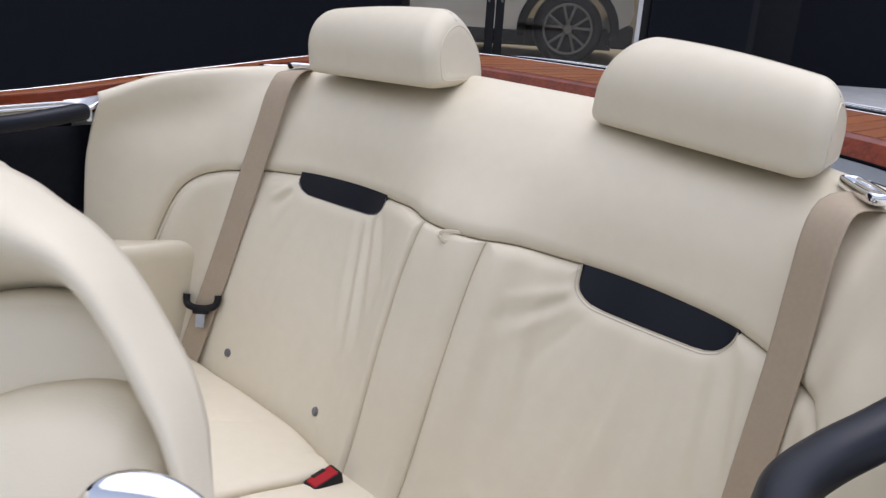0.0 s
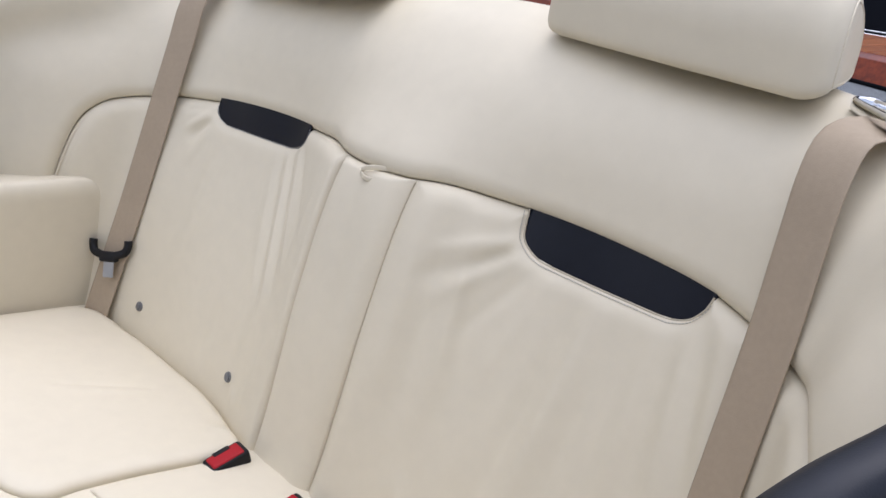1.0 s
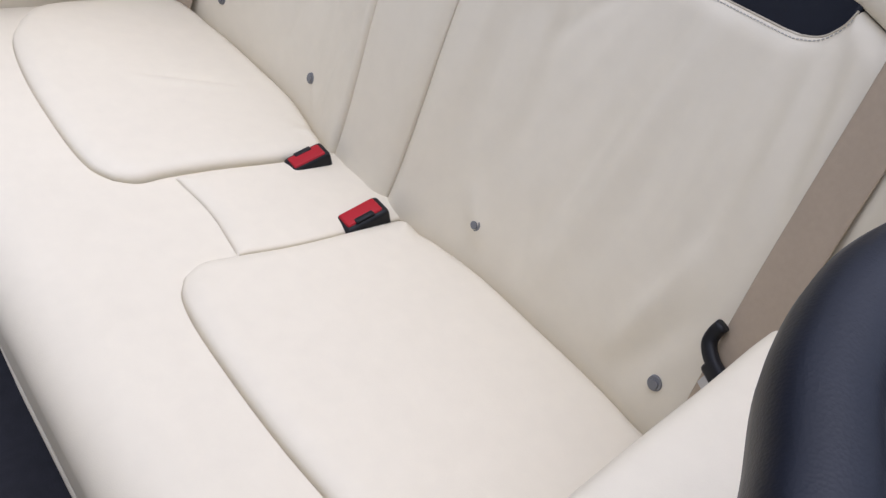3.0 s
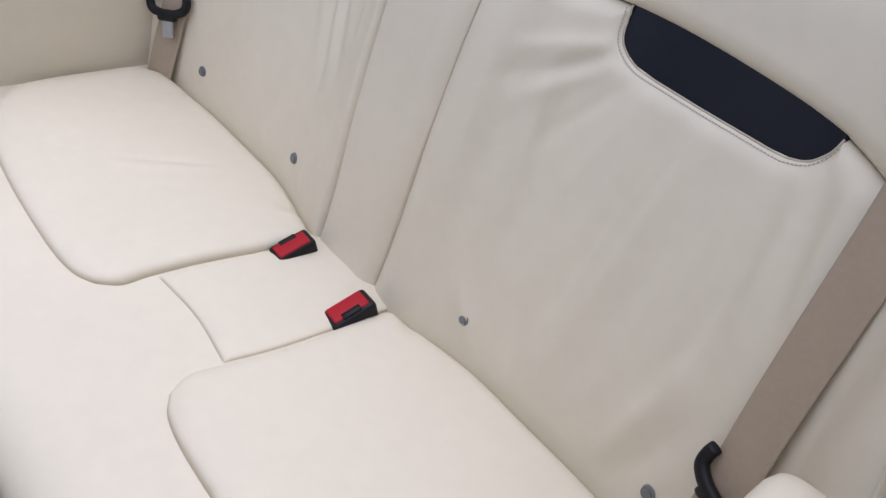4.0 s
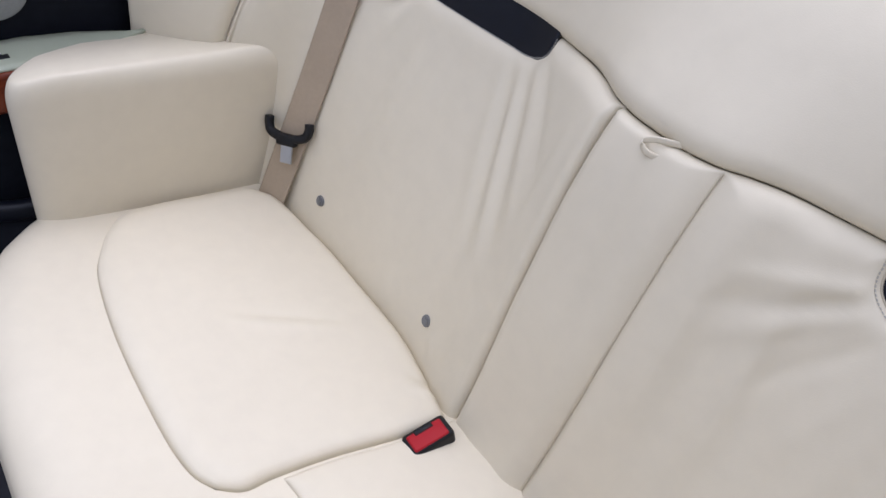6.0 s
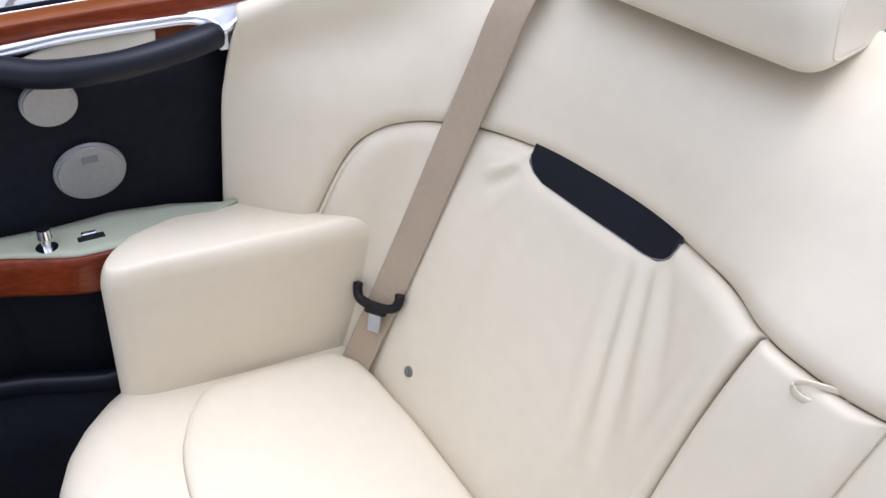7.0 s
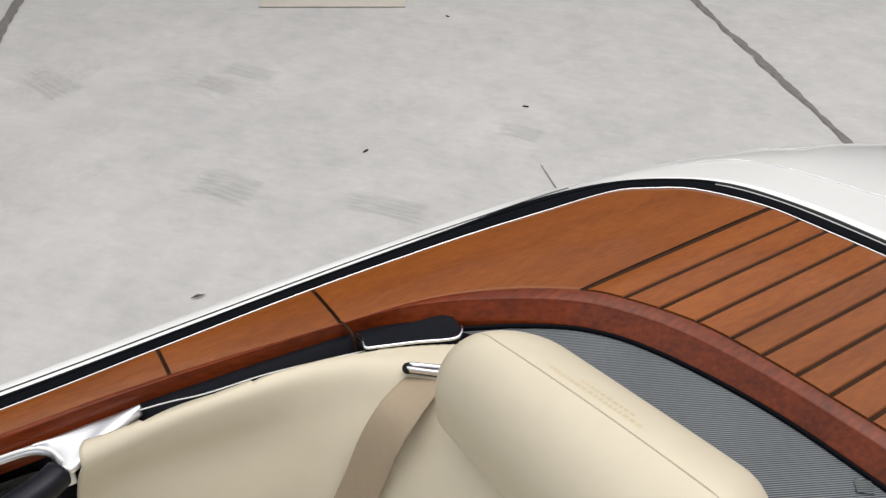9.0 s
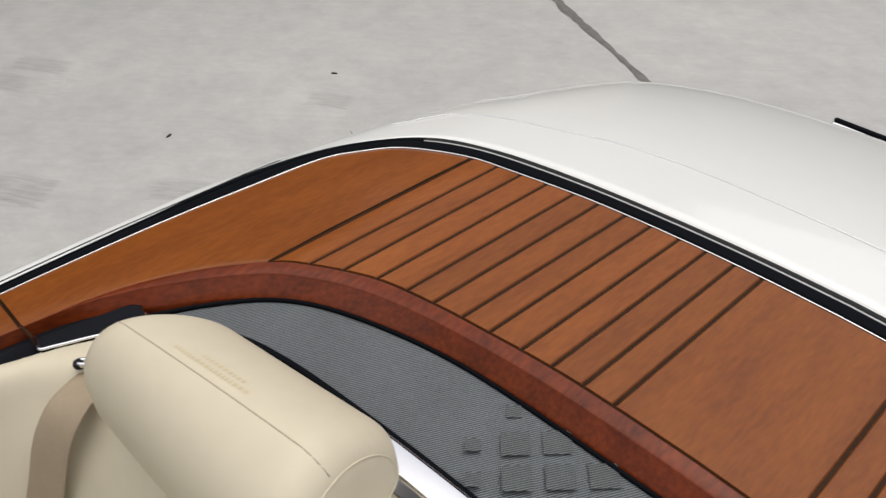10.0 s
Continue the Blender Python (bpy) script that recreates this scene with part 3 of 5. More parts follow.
def seam_z(x, pocket=False):
    a = np.abs(x)
    z = np.interp(a, SEAM[:, 0], SEAM[:, 1]) + np.where(x > 0, np.interp(a, [.10, .2, .40, .44, .50], [0, .003, .005, .005, 0]), 0)
    if pocket:
        for side_, q in POCKETS.items():
            z = np.where((x * side_ > q[0, 0]) & (x * side_ < q[-1, 0]), np.minimum(z, np.interp(a, q[:, 0], q[:, 1])), z)
    return z


def outward(P):
    n = normals(P)
    s = np.sign((n * (np.array([0, -0.25, 1.35]) - P)).sum(2, keepdims=True))
    return n * s


def outward_at(U, V):
    """The way out of the seat-back surface at grid coordinates."""
    e = .03
    n = np.cross(surf_grid(U + e, V) - surf_grid(U - e, V), surf_grid(U, V + e) - surf_grid(U, V - e))
    n /= np.linalg.norm(n, axis=2, keepdims=True) + 1e-12
    return n * np.sign((n * (np.array([0, -0.25, 1.35]) - surf_grid(U, V))).sum(2, keepdims=True))


def folds(P, side, lines):
    """Soft leather creases along lines of (x, z, x, z, height, width)."""
    off = np.zeros(P.shape[:2])
    X, Z = P[..., 0] * side, P[..., 2]
    for x0, z0, x1, z1, h, w in lines:
        dx, dz = x1 - x0, z1 - z0
        ll = dx * dx + dz * dz
        f = ((X - x0) * dx + (Z - z0) * dz) / ll
        px, pz = X - x0 - f * dx, Z - z0 - f * dz
        fade = np.clip(np.sin(np.clip(f, 0, 1) * np.pi), 0, 1) ** 0.7
        off += 1.35 * h * fade * np.exp(-(px**2 + pz**2) / (2 * w * w))
    return off


FOLDS = [(.225, .855, .11, .815, .0024, .0055), (.215, .84, .10, .78, -.0021, .0055), (.225, .835, .12, .755, .0020, .006), (.208, .848, .13, .80, .0016, .004), (.25, .835, .17, .73, -.0018, .007), (.27, .835, .22, .68, .0015, .009),
         (.31, .835, .270, .54, -.0038, .011), (.33, .835, .30, .52, .0036, .010), (.36, .835, .345, .54, -.0032, .010), (.385, .835, .385, .60, -.0022, .011), (.402, .84, .407, .62, .0020, .010), (.420, .84, .434, .64, -.0022, .010), (.435, .845, .46, .66, .0024, .009), (.450, .86, .488, .70, -.0026, .009), (.47, .86, .51, .66, .0034, .010), (.44, .66, .40, .50, .0030, .010), (.47, .62, .43, .49, -.0030, .010),
         (.10, .87, .105, .62, .0025, .009), (.125, .88, .14, .60, -.0025, .010), (.155, .88, .175, .62, .003, .009), (.18, .87, .205, .60, -.002, .012), (.16, .56, .20, .50, .003, .008), (.24, .60, .27, .49, -.002, .01), (.42, .60, .40, .5, .002, .012)]


FOLDS_L = [(.226, .850, .146, .64, .0030, .0075), (.213, .852, .122, .65, -.0030, .0075), (.241, .848, .170, .62, -.0028, .0080), (.200, .860, .104, .69, .0024, .0075), (.256, .846, .200, .64, .0018, .0080), (.186, .866, .100, .76, -.0018, .0070),
           (.435, .848, .480, .815, .0030, .0048), (.430, .838, .470, .800, -.0030, .0050), (.425, .830, .458, .765, .0022, .0060), (.44, .86, .49, .845, -.0020, .0050),
           (.368, .81, .420, .57, .0020, .0100), (.395, .80, .452, .60, -.0020, .0100), (.330, .80, .372, .56, .0014, .0120), (.30, .81, .318, .60, -.0012, .0120), (.50, .80, .47, .62, .0012, .0150),
           (.150, .72, .166, .52, .0018, .0110), (.105, .62, .130, .50, .0022, .0080), (.170, .515, .150, .495, .0020, .0050), (.26, .60, .285, .50, -.0018, .0100), (.085, .86, .10, .70, .0016, .0060)]


def back_panel(x0, x1, name, label, side=0, n=170, m=60):
    xs_ = np.linspace(x0, x1, n)
    if side:  # columns closer together at the ends of the pocket
        g_ = np.linspace(x0, x1, 3000)
        a_, b_ = (.208, .432) if side > 0 else (.197, .417)
        w_ = 1 + 4.5 * np.exp(-(((np.abs(g_) - a_) / .010) ** 2)) + 3.5 * np.exp(-(((np.abs(g_) - b_) / .012) ** 2))
        w_ = np.cumsum(w_)
        xs_ = np.interp(np.linspace(w_[0], w_[-1], n + 60), w_, g_)
    lean = np.clip(1 - (np.abs(xs_) - .063) / .13, 0, 1)  # the centre strip leans a little sideways
    top = v_of(seam_z(xs_ + .008 * lean, True))
    w = 1 - (1 - np.linspace(0, 1, m)) ** 1.6
    V = 0.15 + w[:, None] * (top - 0.15)[None]
    UU = u_of(xs_[None] + (np.interp(V, [.7, 3.2], [-.010, .008])) * lean[None])
    if side == 0:  # the strip is a little wider at its foot
        UU = UU * (1 + 0.012 * (1 - w[:, None]))
    P = surf_grid(UU, V)
    N = outward_at(UU, V)
    edge = np.concatenate([P[-1], P[:, 0], P[:, -1]])
    inner_ = P[:, 0] if side > 0 else P[:, -1]
    outer_ = np.concatenate([P[-1], P[:, -1] if side > 0 else P[:, 0]])
    if side:
        off = np.minimum(pillow(near(P, outer_), 0.026, 0.012), pillow(near(P, inner_), 0.012, 0.012, 0.006) if side < 0 else slope(near(P, inner_), 0.030, 0.012))
        off += folds(P, side, FOLDS if side > 0 else FOLDS_L) * np.clip(near(P, edge) / 0.02, 0, 1)
    else:
        off = np.minimum(pillow(near(P, np.concatenate([P[-1], P[:, 0]])), 0.012, 0.010, 0.005), slope(near(P, P[:, -1]), 0.030, 0.010))
    return sheet(name, P + N * off[..., None], "leather", seat, label, thick=0.01)


back_panel(-0.628, -0.063, "back_cushion", "puckered cream leather back cushion", -1)
back_panel(0.063, 0.628, "back_cushion", "puckered cream leather back cushion", 1)
back_panel(-0.063, 0.063, "centre_strip", "plain cream leather centre strip", 0, n=40)

U = np.concatenate([np.linspace(0, 5, 110), np.linspace(5.02, 6.9, 120), np.linspace(6.93, 8, 24)])
U = np.concatenate([-U[:0:-1], U])
xr = np.sign(U) * np.interp(np.abs(U), range(9), XS)
low = v_of(seam_z(xr))
w = np.linspace(0, 1, 90) ** 1.35
UU, VV = np.tile(U, (90, 1)), low + w[:, None] * (8 - low)
P = surf_grid(UU, VV)
off = pillow(near(P, P[0]), 0.022, 0.012, 0.003)
off += 0.004 * np.exp(-((np.abs(P[..., 0]) - 0.12) / 0.03) ** 2) * np.clip((1.0 - P[..., 2]) / 0.1, 0, 1) * -1
sheet("upper_back", P + outward_at(UU, VV) * off[..., None], "leather", seat, "smooth cream leather roll round the seat back", thick=0.005)
P = surf_grid(np.tile(np.linspace(-6.8, 6.8, 120), (30, 1)), np.tile(np.linspace(0, 4, 30)[:, None], (1, 120)))
sheet("back_core", P - outward(P) * 0.010, "leather", seat, thick=0.02)

for side, pk in POCKETS.items():  # navy map pockets in the gap of the panels
    xs_ = side * np.linspace(pk[0, 0] - .003, pk[-1, 0] + .003, 40)
    V = np.linspace(v_of(.812), v_of(.892), 18)
    P = surf_grid(np.tile(u_of(xs_), (18, 1)), np.tile(V[:, None], (1, 40)))
    sheet("pocket", P + outward(P) * (0.0015 + 0.0025 * np.sin(np.linspace(0, np.pi, 18))[:, None, None]), "navy", seat, "navy leather map pocket", thick=0.004)
    for gap, name_ in ((.0022, "piping"), (.0058, "stitching")):
        q = curve(pk, 400)
        d_ = np.gradient(q, axis=0)
        d_ /= np.linalg.norm(d_, axis=1, keepdims=True)
        q = q + gap * np.stack([d_[:, 1], -d_[:, 0]], 1) + (0, -.001)
        Q = surf_grid(u_of(side * q[:, 0])[None].repeat(3, 0), np.stack([v_of(q[:, 1] - .003), v_of(q[:, 1]), v_of(q[:, 1] + .003)]))
        line = Q[1] + outward(Q)[1] * (pillow(np.full(400, gap + .001), .026, .012) + (.0012 if gap > .004 else .0006))[:, None]
        line = curve(line[::4], 241)
        if name_ == "piping":
            sweep(name_, line, ring(0.0011, 6), "seam", seat, "turned edge under the pocket")
        else:  # single stitches
            vs, fs_ = [], []
            for k_ in range(2, 236, 3):
                a_, b_ = line[k_], line[k_ + 2]
                t_ = (b_ - a_) / np.linalg.norm(b_ - a_)
                n_ = np.cross(t_, (0, -.9, .4))
                n_ /= np.linalg.norm(n_)
                o_ = np.array((0, -.9, .4)) * .0006
                i0 = len(vs)
                vs += [a_ - n_ * .0006, a_ + n_ * .0006, b_ + n_ * .0006, b_ - n_ * .0006, a_ + o_, b_ + o_]
                fs_ += [(i0, i0 + 3, i0 + 5, i0 + 4), (i0 + 4, i0 + 5, i0 + 2, i0 + 1), (i0, i0 + 4, i0 + 1), (i0 + 3, i0 + 2, i0 + 5)]
            mesh(name_, vs, fs_, "thread", seat, "row of grey thread stitches under the pocket", smooth=False)

# tether loop on the centre strip
loop = curve([(.034, .096, .8890), (.019, .084, .8895), (.004, .075, .8875), (-.003, .071, .8820), (.002, .070, .8765), (.013, .074, .8745), (.025, .083, .8780), (.036, .096, .8850)], 48)
sweep("pull_loop", loop, flat_ring(.0024, .0062), "leather", seat, "cream leather pull loop")

for x in (-.466, -.187, .187, .466):  # anchor buttons
    P = surf_grid(np.array([[u_of(x)]]), np.array([[v_of(.52)]]))[0, 0]
    bm = bmesh.new()
    for r, z, d in ((.0085, 0, .004), (.0055, .002, .004)):
        bmesh.ops.create_cone(bm, cap_ends=True, segments=20, radius1=r, radius2=r * .9, depth=d, matrix=Matrix.Translation((x, P[1] - .0118 - z, P[2] + .0045)) @ Matrix.Rotation(radians(90 - 18), 4, "X"))
    part("anchor_button", bm, "button", seat, "small round grey anchor button", smooth=False)

# seat cushion ---------------------------------------------------------
YB = 0.004
FRONT = np.array([(0, -.488), (.30, -.484), (.42, -.475), (.50, -.458), (.545, -.440), (.580, -.417), (.612, -.387), (.642, -.348), (.668, -.30)])


def front_y(x):
    return np.interp(np.abs(x), FRONT[:, 0], FRONT[:, 1])


def cush_z(x, y):
    f = front_y(x)
    z = .478 + .155 * np.clip(-y - .02, 0, None)
    back = np.clip(np.abs(x) - .07, 0, .1) / .1 * (-.007 + .017 * np.clip((np.abs(x) - .47) / .12, 0, 1)) * np.exp(-((y + .02) / .16) ** 2)
    d = np.clip((y - f) / .075, 0, 1)
    z = z + back + .004 * np.sin(np.clip(np.abs(x) - .08, 0, .5) / .5 * np.pi)
    return z - .055 * (1 - np.sqrt(1 - (1 - d) ** 2))


n, m = 140, 90
sx = np.sin(np.linspace(-1, 1, n) * np.pi / 2) * .35 + np.linspace(-1, 1, n) * .318
r_ = 1 - (1 - np.linspace(0, 1, m)) ** 2
X = np.tile(sx, (m, 1))
Y = YB + .03 + (front_y(sx) - YB - .03) * r_[:, None]
P = np.stack([X, Y, cush_z(X, Y) - .004 - .012 * np.clip((Y + .05) / .03, 0, 1) * np.clip((np.abs(X) - .08) / .02, 0, 1) * np.clip((.58 - np.abs(X)) / .02, 0, 1)], 2)
last = P[-1]
low_rows = np.array([last + (0, dy, dz) for dy, dz in ((-.003, -.02), (-.002, -.05), (.004, -.09), (.012, -.12))])
sheet("bolster", np.concatenate([P, low_rows]), "leather", seat, "smooth cream leather front of the seat cushion", thick=0.02, flip=True)
fr = np.array([(x, front_y(x) + .004, .345 - .015 * abs(x)) for x in np.linspace(-.66, .66, 80)])
sweep("piping", fr, ring(.004, 8), "leather", seat, "cream piping under the cushion")
sheet("seat_base", np.array([fr + (0, .01, -.005), fr + (0, .014, -.07), fr + (0, .05, -.16)]), "leather", seat, thick=0.02, flip=True)


def coons(a, b, c, d):
    """The patch between a (s at t=0), b (s at t=1), c (t at s=0), d (t at s=1)."""
    n_, m_ = len(a), len(c)
    s, t = np.linspace(0, 1, n_)[None, :, None], np.linspace(0, 1, m_)[:, None, None]
    return (1 - t) * a[None] + t * b[None] + (1 - s) * c[:, None] + s * d[:, None] - ((1 - s) * (1 - t) * a[0] + s * (1 - t) * a[-1] + (1 - s) * t * b[0] + s * t * b[-1])


def face_y(x):
    """Where the face of the seat back meets the cushion."""
    return surf_grid(u_of(np.asarray(x, float))[None], np.full((1, len(x)), v_of(.487)))[0, :, 1] - .011


def cushion_panel(a, b, c, d, name, label, side, rise, lines=()):
    Q = coons(*(np.asarray(k, float) for k in (a, b, c, d)))
    Q[..., 0] *= side
    P = np.concatenate([Q, cush_z(Q[..., 0], Q[..., 1])[..., None]], 2)
    edge = np.concatenate([P[0], P[-1], P[:, 0], P[:, -1]])
    off = pillow(near(P, edge), 0.03, rise) - .022 * np.exp(-((near(P, P[0]) / .0085) ** 2))
    q = P.copy()
    q[..., 2] = q[..., 1]
    off += folds(q, side, lines)
    P[..., 2] += off
    return sheet(name, P, "leather", seat, label, flip=side > 0, thick=0.008)


nn = 90
for side in (-1, 1):
    back = curve([(.092, YB), (.35, YB), (.583, YB - .02)], nn)
    front = curve([(.098, -.318), (.13, -.333), (.2, -.339), (.34, -.336), (.46, -.320), (.53, -.290)], nn)
    d_ = .018 if side < 0 else 0
    back[:, 0] -= d_ * np.linspace(1, 0, nn)
    back[:, 1] = face_y(side * back[:, 0]) + .001
    inner = curve([tuple(back[0]), (.092 - d_, -.10), (.092 - d_ * .5, -.187), (.085, -.256), (.083, -.292), (.098, -.318)], 70)
    outer = curve([tuple(back[-1]), (.584, -.10), (.584, -.20), (.572, -.255), (.53, -.290)], 70)
    cushion_panel(back, front, inner, outer, "seat_panel", "padded cream leather seat panel with a crease", side, .011, [*([(.326, -.210, .262, -.070, -.0020, .0060), (.312, -.212, .248, -.072, .0020, .0070)] if side < 0 else []), (.098, -.030, .135, -.065, .0022, .0050), (.112, -.022, .155, -.050, -.0020, .0050), (.30, -.22, .5, -.235, .0012 if side < 0 else 0, .0140)])
cushion_panel(curve([(-.071, YB), (0, YB - .012), (.088, YB)], 60), curve([(-.081, -.250), (0, -.243), (.081, -.250)], 60), curve([(-.071, YB), (-.071, -.10), (-.080, -.187), (-.081, -.250)], 50), curve([(.088, YB), (.089, -.10), (.088, -.187), (.081, -.250)], 50), "middle_strip", "narrow cream leather strip between the seats", 1, .003)

# armrests ---------------------------------------------------------------
for side in (-1, 1):
    plan_ = curve([(.582, .05), (.581, -.05), (.580, -.16), (.580, -.27), (.582, -.318), (.590, -.343), (.604, -.353), (.624, -.349), (.650, -.330), (.676, -.297), (.702, -.250), (.724, -.195), (.736, -.13), (.738, -.06), (.738, .05)], 110)
    back_, up_, lean_, soft_ = (0, 0, .014, .24) if side < 0 else (-.0415, .1882, .0606, .49)
    mid_ = np.stack([np.interp(plan_[:, 1], [-.30, -.15], [.628, .655]), np.clip(plan_[:, 1], -.30, .03 + back_)], 1)
    top_ = lambda y: .70 + up_ * (y + .05) + np.interp(y - back_ * np.clip((y + .2) / .15, 0, 1), [-.37, -.30, -.18, -.10, -.04, -.012, .004, .018, .045], [.036, .044, .036, .030, .027, .024, .016, -.002, -.06])
    rim_ = [(soft_ * (1 - math.cos(a)), (.036 if side < 0 else .0263) * (math.sin(a) - 1)) for a in np.linspace(0, math.pi / 2, 14)]
    rows_ = []
    for f_, dz in ((0, -.34), (0, -.20), (0, -.09), (0, -.06), *rim_, (soft_ + .15, .001), (.82, .002), (1.0, .002)):
        p_ = plan_ + f_ * (mid_ - plan_)
        z_ = np.full(110, .74 + dz) if dz < -.1 else top_(p_[:, 1]) + dz + (-.15 if side < 0 else .0436) * (p_[:, 0] - .58) + (.0029 if side > 0 else 0)
        rows_.append(np.stack([side * (p_[:, 0] + lean_ * (.60 - z_) / .15 + (.0176 if side > 0 else 0)), p_[:, 1], z_], 1))
    sheet("armrest", np.array(rows_), "leather", seat, "rounded cream leather armrest", flip=side > 0)

# headrests --------------------------------------------------------------
HEAD_AT = {-1: (.3159, 0, 0, 0, 0), 1: (.3083, .0261, -.0019, .1015, -.0173)}  # centre, shifts and turns of each
ROUND = .0327  # rounding of the end edges
AROUND = np.linspace(0, 2 * math.pi, 96, endpoint=False)


def head_point(side, d, inset, th):
    """A point of a headrest: d from -1 (outer end) to 1 (inner end), or (end, metres from it); th round its section."""
    xc, oy, oz, ty, tz = HEAD_AT[side]
    c_, s_ = math.cos(th), math.sin(th)

    def sec(u):
        wide = (.0722 + .1185 * u if c_ < 0 else .0963) - inset
        high = .0766 + .0411 * u - inset if s_ > 0 else .0434 - .6 * inset
        n = (2.0 if c_ < 0 else 1.54) if s_ > 0 else 8.0
        q = (abs(c_) ** n + abs(s_) ** n) ** (-1 / n)
        return wide * q * c_ - .0812 * high * q * s_, high * q * s_

    y, z = sec(0)
    ui, uo = .1596 - .1733 * z - .3153 * y, -.1557 - .0206 * z + .1722 * y
    if isinstance(d, tuple):
        u = uo + d[1] if d[0] < 0 else ui - d[1]
    else:
        u = uo + ROUND + (ui - uo - 2 * ROUND) * (d + 1) / 2
    y, z = sec(u)
    v = min(1.2, (u / .15) ** 2)
    return (side * (xc - u), .2343 + y + (.1194 + ty) * u - .0017 * (1 - v) + oy, 1.1054 + z + (.0453 + tz) * u + max(0, z) / .0766 * .0063 * (1 - v) + oz)


END = [(0, .0385), (0, .0370), (0, .0350), (0, .0327), (.0008, .0268), (.0020, .0216), (.0037, .0167), (.0065, .0128), (.0102, .0086), (.0131, .0065), (.0177, .0035), (.0229, .0016), (.0275, .0005)]  # from an end, inset
for side in (-1, 1):
    rows_ = [[head_point(side, (-1, d), i, th) for th in AROUND] for d, i in END]
    rows_ += [[head_point(side, d, 0, th) for th in AROUND] for d in np.linspace(-1, 1, 25)]
    rows_ += [[head_point(side, (1, d), i, th) for th in AROUND] for d, i in END[::-1]]
    P = np.array(rows_)
    caps_ = [tuple(range(95, -1, -1)), tuple((len(P) - 1) * 96 + c for c in range(96))]
    faces_ = grid_faces(len(P), 96, wrap=True) + caps_
    h = mesh("headrest", P.reshape(-1, 3), faces_ if side < 0 else [f[::-1] for f in faces_], "leather", seat, "wide rounded cream leather headrest")
    for e in (-1, 1):
        sweep("end_piping", np.array([head_point(side, (e, .0015), .0240, th) for th in AROUND]), ring(.0011, 6), "leather", h, "sewn edge piping", closed=True)
    ends = [(-1, .0037), (-1, .0131), (-1, .0229), *np.linspace(-1, 1, 60), (1, .0229), (1, .0131), (1, .0037)]
    ins = [.0167, .0065, .0016, *[0] * 60, .0016, .0065, .0167]
    sweep("top_seam", np.array([head_point(side, d, i + .0004, radians(95)) for d, i in zip(ends, ins)]), ring(.0010, 6), "seam", h, "fine seam along the top")
    rnd = random.Random(4)
    for f0, f1, deg in ((-.46, .36, 88), (-.22, .28, 83)):
        f = f0
        while f < f1:
            wd = rnd.uniform(.020, .046)
            q_ = [head_point(side, f_, -.0003, radians(a_)) for f_, a_ in ((f, deg), (f + wd, deg), (f + wd, deg - 2.6), (f, deg - 2.6))]
            mesh("print_bar", q_, [(0, 1, 2, 3)], "gold", h, "faded gold lettering reduced to bars", smooth=False)
            f += wd + .017

